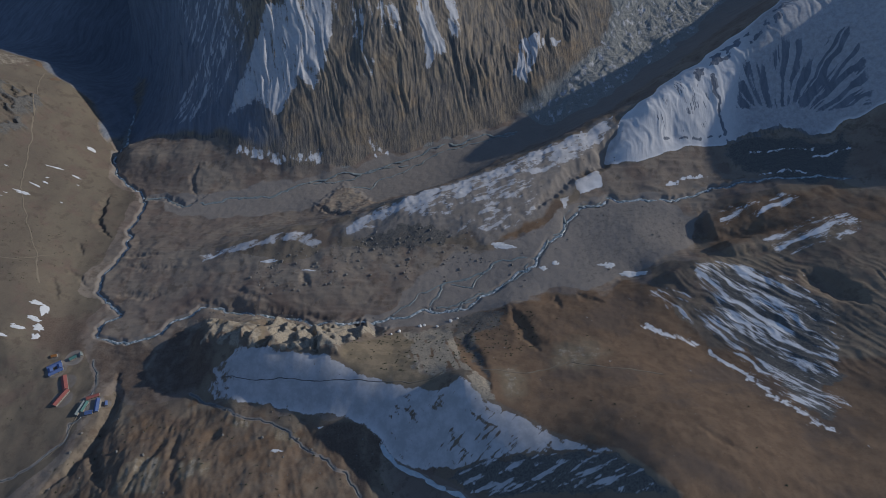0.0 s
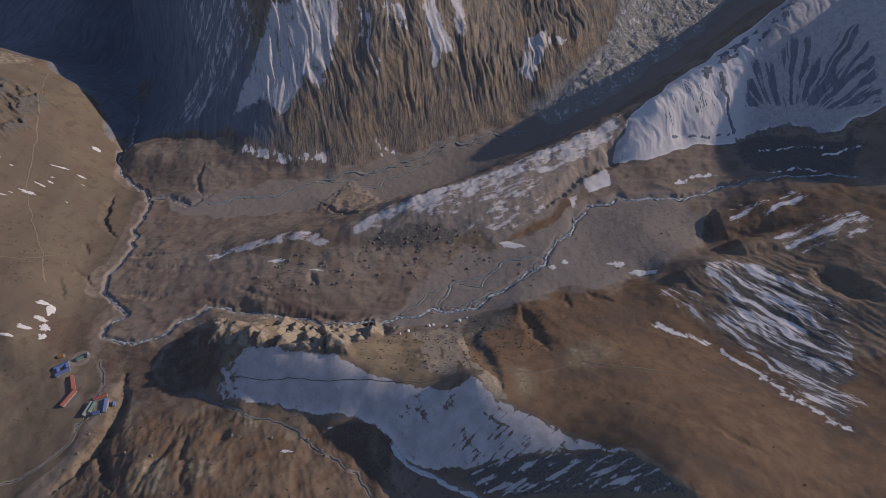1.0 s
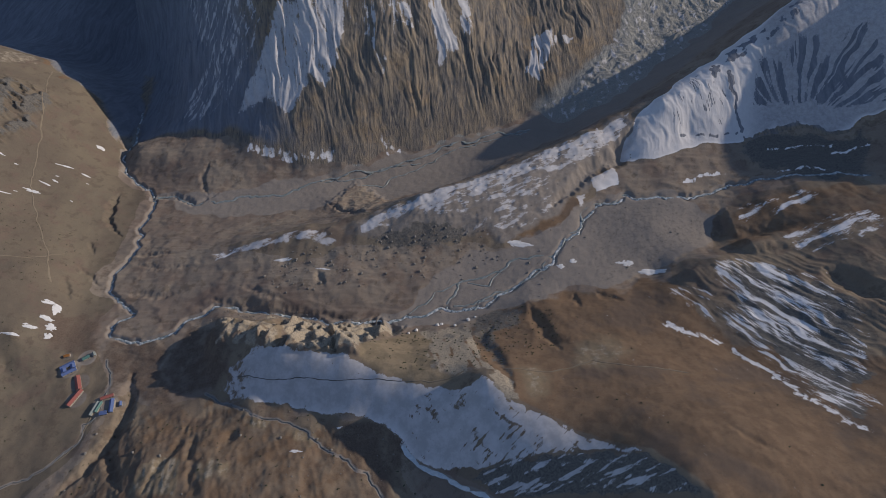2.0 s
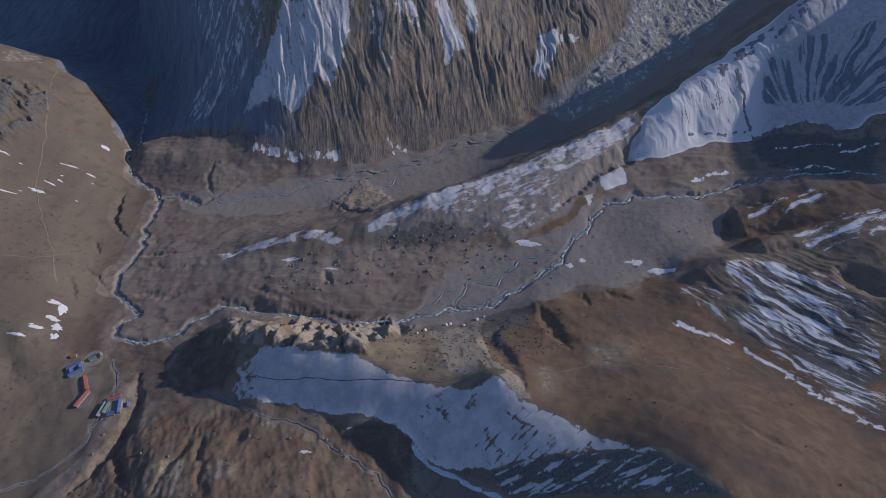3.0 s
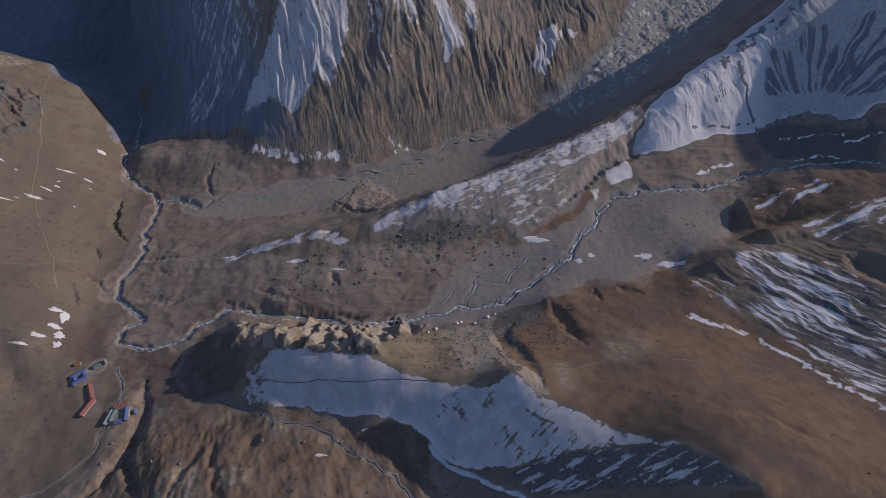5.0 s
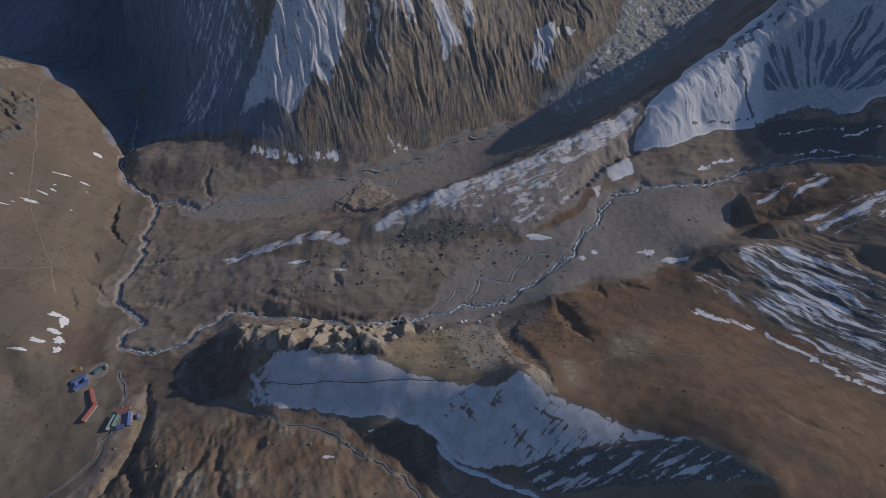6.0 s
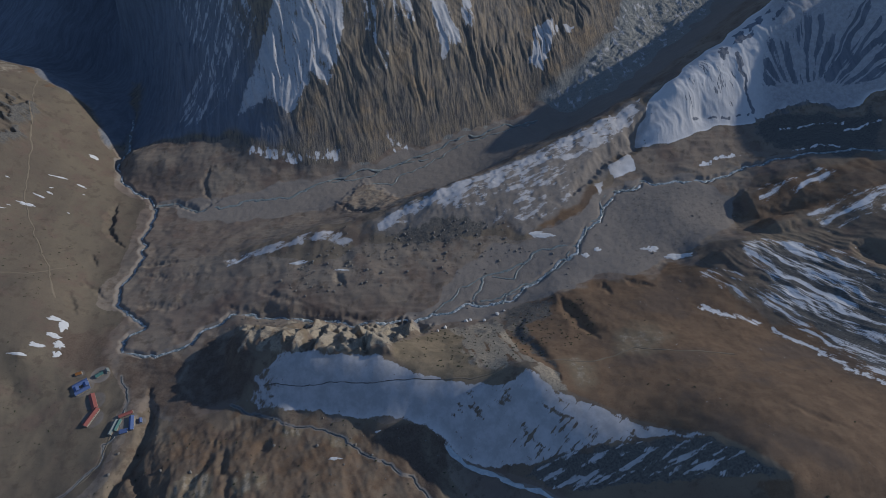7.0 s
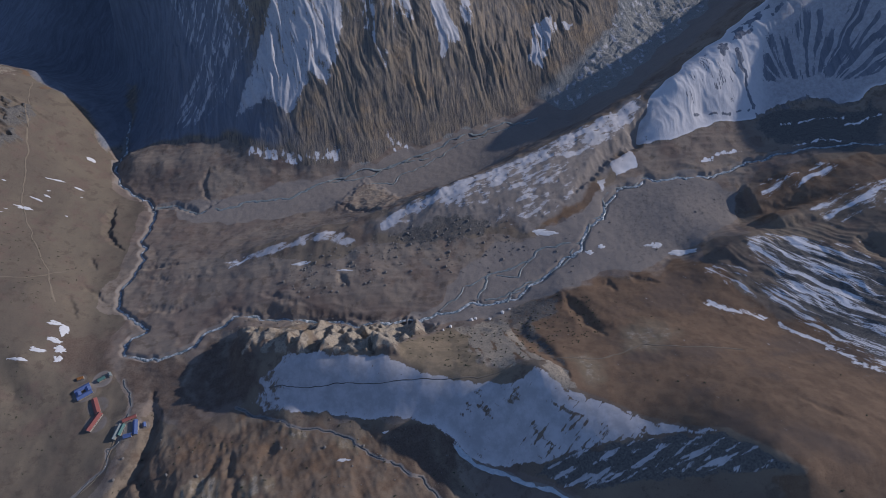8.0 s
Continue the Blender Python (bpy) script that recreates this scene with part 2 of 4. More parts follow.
GLACIER = [(190, 997, 59), (296, 1020, 76), (266, 1096, 99), (390, 1155, 99), (234, 1102, 114), (437, 1125, 96), (202, 926, 42)]
WALL_TOP = [(-720, 1500, 460), (-480, 1400, 430), (-420, 1290, 350), (-400, 1190, 285), (-320, 1150, 295), (-381, 1262, 345), (-250, 1200, 335), (-100, 1190, 320), (60, 1250, 270), (150, 1350, 300), (250, 1500, 380)]
GORGE = [(-666, 1097, -7), (-660, 1200, -10), (-740, 1350, -14), (-820, 1500, -18)]
GORGE_EAST = [(-560, 1100, 60), (-560, 1200, 110), (-600, 1350, 160)]
WEST_RIM = [(-783, 1076, 104), (-739, 1067, 90), (-705, 1020, 68), (-677, 980, 48), (-654, 950, 20)]
WEST_TOP = [(-950, 300, 140), (-950, 600, 190), (-950, 900, 220), (-960, 1100, 195), (-980, 1220, 95), (-1000, 1350, 40), (-1000, 1500, 20)]
WEST_NEAR = [(-760, 250, 60), (-700, 400, 58), (-760, 600, 115), (-800, 750, 120)]
MORAINE_BACK = [(-380, 715, 3), (-250, 740, 3), (-100, 775, 4), (20, 810, 8), (105, 868, 21), (190, 895, 32)]
MORAINE_FLANK = [(-40, 735, 52), (60, 778, 60), (150, 818, 66), (240, 865, 84)]
TROUGH = [(202, 926, 41), (290, 985, 70), (400, 1055, 88), (500, 1130, 105), (650, 1250, 140)]
CREST_BACK = [(300, 890, 92), (359, 931, 112), (430, 985, 124), (520, 1060, 145)]
EAST_SHADE = [(790, 480, 125), (800, 560, 125), (800, 620, 140), (800, 685, 185), (800, 757, 216), (800, 829, 234), (800, 890, 265), (805, 946, 303), (820, 1000, 302),
              (850, 1080, 290), (880, 1150, 265), (900, 1250, 240), (900, 1400, 230)]
NEAR_EDGE = [(-700, 130, 40), (-450, 130, 20), (-300, 150, 70), (-100, 150, 66), (60, 150, 82), (220, 150, 165), (400, 180, 190), (560, 300, 160), (640, 440, 140)]
RIDGE_FACE_LOW = [(60, 200, 88), (120, 160, 108)]
PEAK_FACE = [(375, 803, 89), (417, 847, 130), (470, 864, 138), (505, 842, 113), (548, 889, 161), (582, 790, 106), (618, 885, 168), (605, 791, 114), (297, 778, 89)]
PLAIN_FLOOR = [(-220, 779, 5), (-108, 856, -1), (-324, 808, -2), (60, 923, 18), (-434, 761, -4), (-228, 882, 26)]
ROCK_TOPS = [(-336, 496, 40), (-330, 480, 44), (-293, 497, 38), (-250, 488, 44), (-212, 461, 62), (-168, 440, 72), (-128, 440, 72), (-105, 478, 36)]
RIDGE_END = [(-352, 505, 13), (-350, 470, 13), (-345, 430, 12)]
FORMS = [RIVER, NORTH_STREAM, MORAINE_CREST, MORAINE_FOOT, TERRACE, SNOW_PEAK_CREST, SNOW_PEAK_FOOT, RIDGE_CREST, RIDGE_FOOT,
         ROCK_FOOT, SPUR_FRONT, WASH, RAVINE, WEST_STREAM, WEST_TERRACE, WALL_FOOT, WALL_SHELF,
         GORGE, MORAINE_BACK, TROUGH, EAST_SHADE, SHELF_FOOT, WEST_RIM]
SPOTS = [RIDGE_BACK, SPUR_BACK, NEAR_HILL, NEAR_HILL_TOP, WEST_SLOPE, WALL_FACE, WALL_HIGH, GLACIER, WALL_TOP, GORGE_EAST, WEST_TOP,
         WEST_NEAR, NEAR_EDGE, RIDGE_FACE_LOW, PEAK_FACE, PLAIN_FLOOR, ROCK_TOPS, RIDGE_END, BROWN_SLOPE, CREST_BACK, WEST_BANK, HILL_RIM, MORAINE_FLANK]


def along(line, step):
    """Places along a line, about a step apart."""
    line = np.array(line, float)
    out = [line[:1]]
    for a, b in zip(line[:-1], line[1:]):
        k = max(1, int(np.hypot(*(b - a)[:2]) // step))
        out.append(a + (b - a) * (np.arange(1, k + 1) / k)[:, None])
    return np.concatenate(out)


def smooth(low, high, v):
    t = np.clip((v - low) / (high - low), 0, 1)
    return t * t * (3 - 2 * t)


def lattice(ix, iy, seed):
    h = (ix.astype(np.int64) * 374761393 + iy.astype(np.int64) * 668265263 + seed * 1442695041) & 0x7FFFFFFF
    h = ((h ^ (h >> 13)) * 1274126177) & 0x7FFFFFFF
    return (h ^ (h >> 16)) / float(0x7FFFFFFF) * 2 * np.pi


def waves(x, y, seed=0):
    """Gradient noise, about -1 to 1."""
    x0, y0 = np.floor(x), np.floor(y)
    fx, fy = x - x0, y - y0
    u, v = fx * fx * fx * (fx * (fx * 6 - 15) + 10), fy * fy * fy * (fy * (fy * 6 - 15) + 10)
    out = 0
    for dx, wx in ((0, 1 - u), (1, u)):
        for dy, wy in ((0, 1 - v), (1, v)):
            a = lattice(x0 + dx, y0 + dy, seed)
            out = out + wx * wy * (np.cos(a) * (fx - dx) + np.sin(a) * (fy - dy))
    return out * 1.5


def fbm(x, y, octaves=4, seed=0, gain=0.5):
    out, amp = 0, 1.0
    for k in range(octaves):
        out = out + amp * waves(x * 2 ** k + 17.3 * k, y * 2 ** k - 9.1 * k, seed + k)
        amp *= gain
    return out


def ridged(x, y, octaves=4, seed=0, gain=0.5):
    out, amp = 0, 1.0
    for k in range(octaves):
        out = out + amp * (1 - 2 * np.abs(waves(x * 2 ** k + 5.7 * k, y * 2 ** k + 3.3 * k, seed + k)))
        amp *= gain
    return out


def distance(line, x, y):
    """How far places lie from a line."""
    best = np.full(x.shape, 1e9)
    for a, b in zip(line[:-1], line[1:]):
        ax, ay, bx, by = *a[:2], *b[:2]
        t = np.clip(((x - ax) * (bx - ax) + (y - ay) * (by - ay)) / ((bx - ax) ** 2 + (by - ay) ** 2 + 1e-9), 0, 1)
        best = np.minimum(best, (x - ax - t * (bx - ax)) ** 2 + (y - ay - t * (by - ay)) ** 2)
    return np.sqrt(best)


def inside(area, x, y):
    """The distance from an area's rim, positive inside; far outside it stays at -80."""
    if x.size > 5000:
        ax, ay = np.array(area, float).T
        close = (x > ax.min() - 80) & (x < ax.max() + 80) & (y > ay.min() - 80) & (y < ay.max() + 80)
        out = np.full(x.shape, -80.0)
        out[close] = inside_exact(area, x[close], y[close])
        return out
    return inside_exact(area, x, y)


def inside_exact(area, x, y):
    hit = np.zeros(x.shape, bool)
    for (ax, ay), (bx, by) in zip(area, area[1:] + area[:1]):
        hit ^= ((ay > y) != (by > y)) & (x < (bx - ax) * (y - ay) / (by - ay + 1e-12) + ax)
    return np.where(hit, 1, -1) * distance(area + area[:1], x, y)


# the broad shape: a stretched skin over the lines of the land
X0, X1, Y0, Y1, STEP = -1000.0, 900.0, 120.0, 1500.0, 6.0
knots = np.concatenate([along(f, 30) for f in FORMS] + [np.array(s, float) for s in SPOTS])
knots = knots[np.unique((knots[:, :2] // 5).astype(int), axis=0, return_index=True)[1]]
reach = np.hypot(knots[:, None, 0] - knots[None, :, 0], knots[:, None, 1] - knots[None, :, 1]) / 100
count = len(knots)
system = np.zeros((count + 1, count + 1))
system[:count, :count], system[:count, count], system[count, :count] = -reach + 0.05 * np.eye(count), 1, 1
pull = np.linalg.solve(system, np.r_[knots[:, 2], 0])
gx, gy = np.arange(X0, X1 + STEP, STEP), np.arange(Y0, Y1 + STEP, STEP)
broad = np.empty((len(gy), len(gx)))
for row, yy in enumerate(gy):
    broad[row] = -np.hypot(gx[:, None] - knots[:, 0], yy - knots[:, 1]) / 100 @ pull[:count] + pull[count]


def base(x, y):
    """The broad height at places."""
    u, v = np.clip((x - X0) / STEP, 0, len(gx) - 1.001), np.clip((y - Y0) / STEP, 0, len(gy) - 1.001)
    i, j = u.astype(int), v.astype(int)
    u, v = u - i, v - j
    return (broad[j, i] * (1 - u) + broad[j, i + 1] * u) * (1 - v) + (broad[j + 1, i] * (1 - u) + broad[j + 1, i + 1] * u) * v


# areas of the plan
WALL_AREA = [p[:2] for p in WALL_FOOT] + [(303, 1118), (430, 1500), (-860, 1500), (-780, 1350), (-690, 1180), (-672, 1080), (-650, 990)]
GLACIER_AREA = [(131, 969), (201, 997), (303, 1118), (430, 1500), (800, 1500), (560, 1180), (400, 1040), (300, 960), (215, 925)]
MORAINE_AREA = [(-374, 668), (-237, 685), (-95, 702), (28, 742), (108, 770), (213, 822), (286, 862), (300, 800), (275, 756), (233, 731), (196, 700),
                (141, 648), (80, 628), (-62, 640), (-163, 630), (-267, 623), (-340, 640)]
PEAK_AREA = [p[:2] for p in SNOW_PEAK_FOOT] + [(720, 800), (860, 900), (980, 1300), (800, 1400), (660, 1040), (552, 985), (470, 945), (380, 890),
                                               (320, 856), (280, 815), (262, 772)]
RIDGE_AREA = [p[:2] for p in RIDGE_FOOT] + [(110, 160), (230, 130), (300, 200)] + [(215, 215), (185, 262), (150, 282), (120, 300), (92, 322),
              (60, 345), (40, 366), (24, 380), (-10, 380), (-57, 392), (-97, 408), (-135, 470), (-190, 492), (-260, 510), (-340, 520), (-350, 470), (-335, 430)]
ROCKS_AREA = [(-345, 520), (-295, 522), (-248, 520), (-190, 510), (-137, 508), (-117, 514), (-76, 499), (-87, 475), (-124, 445), (-123, 417), (-140, 421), (-181, 434), (-224, 440),
              (-265, 452), (-321, 468)]
TOWERS = [(-235, 500), (-190, 506), (-140, 508), (-117, 514), (-76, 499), (-87, 475), (-124, 445), (-123, 417), (-167, 425), (-205, 438)]
TAN_SLOPE = [(-122, 442), (-86, 470), (-58, 491), (-42, 457), (-28, 394), (-6, 371), (-31, 370), (-67, 383), (-97, 395), (-120, 413)]
SPUR_AREA = [(275, 535), (300, 568), (351, 566), (385, 655), (430, 690), (560, 690), (640, 620), (760, 500), (640, 420), (520, 330), (430, 330), (330, 385), (300, 440)]
BROWN_AREA = [(45, 505), (90, 515), (181, 522), (275, 540), (300, 440), (340, 385), (430, 330), (520, 330), (560, 240), (400, 150), (230, 150), (215, 220),
              (150, 285), (60, 345), (24, 372), (-40, 420)]
WASH_AREA = [(-110, 525), (-60, 545), (-20, 590), (20, 622), (80, 626), (140, 640), (190, 690), (260, 712), (330, 700), (385, 655), (370, 620), (300, 575),
             (250, 568), (180, 540), (60, 515), (-40, 500), (-120, 500)]
PLAIN_AREA = [(135, 960), (85, 938), (-25, 895), (-105, 885), (-207, 855), (-290, 845), (-420, 812), (-520, 822), (-500, 780), (-400, 760), (-280, 765),
              (-120, 780), (20, 812), (110, 850), (190, 900)]
HILL_AREA = [(-445, 420), (-410, 400), (-320, 398), (-240, 380), (-165, 358), (-112, 342), (-85, 320), (-70, 290), (-40, 240), (-60, 150), (-460, 150), (-470, 320)]
WEST_AREA = [(-660, 985), (-630, 905), (-602, 855), (-562, 795), (-557, 720), (-552, 640), (-556, 595), (-522, 565), (-524, 505), (-499, 468), (-472, 420), (-470, 370),
             (-492, 320), (-560, 200), (-600, 130), (-1000, 130), (-1000, 1500), (-830, 1500), (-720, 1200)]
# follows the edge of the gorge's shade, which the rock colour carries
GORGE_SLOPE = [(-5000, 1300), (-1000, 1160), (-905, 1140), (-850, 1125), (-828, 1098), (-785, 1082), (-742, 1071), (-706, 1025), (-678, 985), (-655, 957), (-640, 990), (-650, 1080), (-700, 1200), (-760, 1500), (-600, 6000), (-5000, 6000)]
HEATH = [(-586, 525), (-562, 549), (-524, 530), (-498, 470), (-523, 475), (-557, 481), (-571, 496)]
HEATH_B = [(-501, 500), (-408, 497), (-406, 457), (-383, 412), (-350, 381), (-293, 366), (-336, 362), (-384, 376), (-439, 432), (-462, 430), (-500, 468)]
VALE_FLOOR = [(464, 808), (513, 808), (578, 773), (626, 774), (599, 675), (532, 683), (486, 717), (421, 772)]
PEAK_STREAKS = [(337, 837), (412, 907), (445, 893), (441, 810), (334, 800)]
WALL_FLECKS = [(-169, 1080), (-142, 1080), (-120, 988), (-141, 982)]
WALL_FLECKS_B = [(-114, 1082), (-76, 1088), (-68, 1049), (-95, 1042)]
PALE_EARTH_D = [(-267, 364), (-233, 361), (-232, 347), (-260, 351)]
SHADE_SNOW = [(-321, 413), (-302, 433), (-264, 446), (-241, 442), (-195, 428), (-139, 418), (-97, 391), (-57, 377), (-9, 359), (23, 363), (46, 335),
    (83, 312), (112, 289), (139, 271), (167, 254), (124, 269), (89, 274), (52, 273), (13, 273), (-34, 284), (-58, 299), (-84, 331), (-111, 349),
    (-166, 362), (-241, 384), (-296, 394)]
STREAKED_SNOW = [(167, 254), (187, 223), (201, 204), (32, 241), (1, 266), (13, 273), (52, 273), (89, 274), (124, 269)]
COULOIR = [(-315, 1083), (-337, 1053), (-360, 1021), (-389, 984), (-399, 959), (-344, 970), (-307, 939), (-280, 957), (-263, 985), (-230, 973), (-208, 1007), (-199, 1038), (-192, 1087)]
GULLY_SNOW = [(-44, 1103), (-31, 1045), (-28, 1013), (-5, 1027), (10, 1038), (-3, 1074), (-18, 1110)]
GULLY_SNOW_B = [(10, 1120), (23, 1059), (38, 1065), (35, 1094), (31, 1129)]
HANGING_SNOW = [(154, 1101), (191, 1116), (202, 1093), (180, 1060), (159, 1019), (130, 1033), (148, 1060)]
HANGING_SNOW_B = [(207, 1103), (229, 1103), (226, 1089), (210, 1088)]
WALL_DUST = [(-388, 908), (-289, 880), (-217, 888), (-215, 868), (-310, 869), (-381, 889)]
WALL_DUST_B = [(-136, 913), (-122, 904), (-99, 897), (-102, 885), (-127, 883)]
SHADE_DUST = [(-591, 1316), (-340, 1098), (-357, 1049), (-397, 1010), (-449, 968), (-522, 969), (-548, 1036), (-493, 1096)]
MORAINE_SNOW = [(-156, 664), (-113, 682), (-52, 700), (27, 727), (108, 760), (212, 807), (284, 841), (270, 806), (214, 761), (158, 734), (133, 699),
    (58, 675), (-27, 665), (-61, 674), (-112, 657), (-147, 649)]
MORAINE_DUST = [(-10, 659), (111, 693), (147, 712), (153, 688), (107, 654), (39, 642)]
MORAINE_TAIL = [(-392, 646), (-317, 662), (-246, 674), (-199, 658), (-179, 640), (-198, 633), (-247, 650), (-304, 642), (-376, 635)]
SNOW_SLAB = [(204, 728), (248, 755), (253, 722), (215, 712)]
SNOW_SLAB_B = [(181, 704), (195, 709), (194, 692), (184, 687)]
RUST_PATCH = [(130, 670), (162, 693), (185, 700), (168, 668), (132, 649), (81, 637), (99, 653)]
STRIPES = [(343, 563), (374, 559), (427, 523), (453, 486), (466, 435), (396, 296), (369, 281), (356, 327), (340, 386), (318, 430), (296, 477), (272,
    519), (298, 524), (332, 504)]
STRIPES_UP = [(402, 638), (412, 663), (462, 671), (475, 655), (403, 629)]
STRIPES_UP_B = [(436, 593), (468, 599), (513, 611), (565, 618), (566, 579), (535, 562), (496, 558), (452, 546), (446, 571)]
STRIPES_UP_C = [(499, 675), (531, 647), (507, 644), (454, 637), (449, 643)]
# turf darkened where the ridge's shadow falls; shade put into the colour
SHADE_TINT = [(-145, 351), (-97, 341), (-70, 309), (-55, 258), (-93, 260), (-117, 297), (-152, 320)]
SHADE_TINT_B = [(-395, 520), (-327, 492), (-290, 446), (-302, 427), (-319, 398), (-382, 408), (-413, 454)]
# knolls that break off to the west: middle and half width in y, brow in x, height
KNOLLS = [(643, 36, 387, 11), (586, 26, 390, 11), (538, 18, 303, 3)]
PEAK_ROCK = [(463, 794), (499, 809), (539, 809), (567, 793), (586, 778), (640, 765), (640, 714), (538, 754), (459, 776)]
PEAK_BAND = [(440, 898), (453, 837), (460, 789)]
PEAK_LINE = [(338, 797), (378, 802), (418, 801), (450, 804)]
PEAK_RIBS = [(479, 883), (476, 832), (519, 830), (551, 829), (593, 808), (660, 795), (680, 930), (640, 915), (599, 890), (584, 916), (558, 917), (523, 892), (503, 905)]
SCREE_FAN = [(-52, 479), (-31, 492), (6, 490), (17, 452), (21, 397), (31, 365), (1, 372), (-21, 385), (-31, 390), (-42, 433)]
GREY_BANK = [(15, 507), (50, 516), (82, 506), (75, 476), (41, 463), (53, 394), (57, 351), (47, 368), (30, 423), (12, 453)]
SCREE_TIP = [(28, 367), (41, 374), (56, 343), (58, 333), (40, 335), (32, 345)]
PALE_EARTH = [(-376, 273), (-372, 306), (-356, 317), (-324, 312), (-341, 360), (-335, 364), (-324, 322), (-312, 264)]
PALE_EARTH_B = [(-301, 297), (-289, 309), (-267, 302), (-259, 280), (-294, 281)]
PALE_EARTH_C = [(-209, 346), (-189, 348), (-168, 330), (-177, 319), (-199, 331)]
OUTCROP = [(-803, 931), (-792, 956), (-770, 966), (-753, 989), (-739, 973), (-760, 922), (-793, 893)]
OUTCROP_B = [(-786, 874), (-764, 872), (-772, 850)]
OUTCROP_C = [(-812, 953), (-800, 1000), (-778, 984), (-794, 946)]
OUTCROP_D = [(-762, 880), (-752, 915), (-739, 898), (-750, 874)]
RIM_ROCK = [(-870, 1070), (-864, 1104), (-820, 1110), (-806, 1073), (-830, 1055), (-850, 1027)]
RUST_SHOULDER = [(-958, 1297), (-954, 1338), (-781, 1109), (-784, 1087), (-804, 1091)]
RUST_BANK = [(-778, 1099), (-764, 1111), (-748, 1079), (-770, 1056)]
SILT_MOUND = [(-229, 768), (-206, 810), (-183, 841), (-157, 825), (-119, 775), (-141, 696), (-195, 736)]
HUMMOCKS = [(-130, 646), (-61, 662), (15, 655), (5, 632), (-62, 627), (-121, 629)]
PALE_SLOPE = [(64, 382), (89, 395), (100, 371), (90, 337), (72, 329), (62, 344)]
PALE_SLOPE_B = [(131, 425), (181, 437), (197, 406), (173, 372), (133, 379)]
SIDE_CHANNEL = [(138, 603), (118, 604), (73, 601), (56, 584), (27, 574), (2, 571), (-15, 550), (-22, 524)]
SIDE_CHANNEL_B = [(56, 584), (38, 563), (10, 568)]
SIDE_CHANNEL_C = [(89, 564), (64, 547), (33, 543), (17, 519)]
SIDE_CHANNEL_D = [(1, 570), (-30, 558), (-51, 538), (-74, 520)]
PLAIN_CHANNEL = [(131, 924), (59, 918), (-25, 892), (-57, 870), (-107, 846), (-137, 824), (-177, 825)]
PLAIN_CHANNEL_B = [(-67, 874), (-128, 864), (-168, 847), (-188, 841), (-238, 835)]
ICE_CREEK = [(-70, 314), (-61, 300), (-40, 282), (-16, 267), (11, 250), (32, 235)]
BROOK = [(-332, 408), (-294, 388), (-251, 367), (-218, 359), (-192, 347), (-161, 317), (-133, 301), (-106, 281), (-90, 258)]
WEST_BROOK = [(-490, 469), (-468, 426), (-471, 386), (-482, 370), (-480, 350), (-494, 333), (-512, 312), (-539, 301), (-560, 292)]
BENCH = [(-289, 420), (-225, 405), (-166, 396), (-97, 384), (-67, 380)]
TRAIL = [(-67, 379), (-38, 375), (-9, 378), (1, 383)]
TRAIL_B = [(45, 380), (95, 375), (121, 380), (148, 390), (188, 376), (244, 363)]
WEST_TRAIL = [(-788, 1075), (-747, 950), (-724, 837), (-714, 778), (-669, 696), (-631, 639), (-603, 585)]
WEST_TRAIL_B = [(-680, 608), (-644, 618), (-616, 652)]
LANE = [(-478, 386), (-480, 350), (-497, 323)]
SCARP = [(-603, 818), (-603, 783), (-598, 755), (-583, 730), (-563, 714)]
SCARP_B = [(-602, 692), (-587, 668)]
SCARP_C = [(-595, 637), (-575, 619), (-551, 601)]
SCARP_D = [(-597, 605), (-587, 584), (-577, 567)]
SCARP_E = [(-563, 825), (-499, 814), (-463, 796), (-428, 816)]
LONE_STRIPE = [(255, 455), (275, 438), (302, 421)]
LONE_STRIPE_B = [(314, 406), (335, 365), (348, 315), (366, 276)]
VALE_SNOW = [(488, 770), (526, 766), (572, 752)]
VALE_SNOW_B = [(488, 723), (525, 719), (554, 699)]
VALE_SNOW_C = [(568, 737), (616, 739)]
VALE_SNOW_D = [(348, 723), (386, 735), (412, 736)]
TERRACE_EDGE = [(-364, 564), (-322, 546), (-255, 534), (-189, 522), (-149, 516)]
NOTCH = [(-526, 669), (-486, 663), (-448, 663)]
NOTCH_B = [(-513, 645), (-467, 633), (-411, 632)]
NOTCH_C = [(-505, 587), (-467, 579), (-424, 580)]
NOTCH_D = [(-328, 582), (-291, 567), (-252, 551)]
NOTCH_E = [(-211, 595), (-199, 574)]
NOTCH_F = [(-232, 784), (-206, 759), (-151, 706)]
BANK_GULLY = [(290, 818), (271, 792), (250, 767), (205, 743), (168, 708), (144, 686)]
VALE_GULLY = [(461, 513), (474, 490), (485, 468), (497, 447)]
HILL_GULLY = [(-341, 367), (-339, 334), (-349, 306), (-356, 272)]
HILL_GULLY_B = [(-335, 358), (-312, 309), (-300, 266)]
FAN_GULLY = [(39, 479), (17, 452), (34, 423), (45, 381), (53, 347)]
BROWN_GULLY = [(91, 514), (99, 478), (108, 442), (117, 419)]
BROWN_GULLY_B = [(154, 530), (155, 501)]
BROWN_GULLY_C = [(183, 529), (195, 515), (214, 506)]
BROWN_GULLY_D = [(245, 279), (264, 250), (278, 240)]
SHELF_SCAR = [(-453, 884), (-462, 857), (-459, 834), (-445, 815)]
HOLLOW = [(-284, 345), (-274, 337)]


def area_mask(areas, x, y, low=-4.0, high=4.0):
    return np.maximum.reduce([smooth(low, high, inside(a, x, y)) for a in areas])


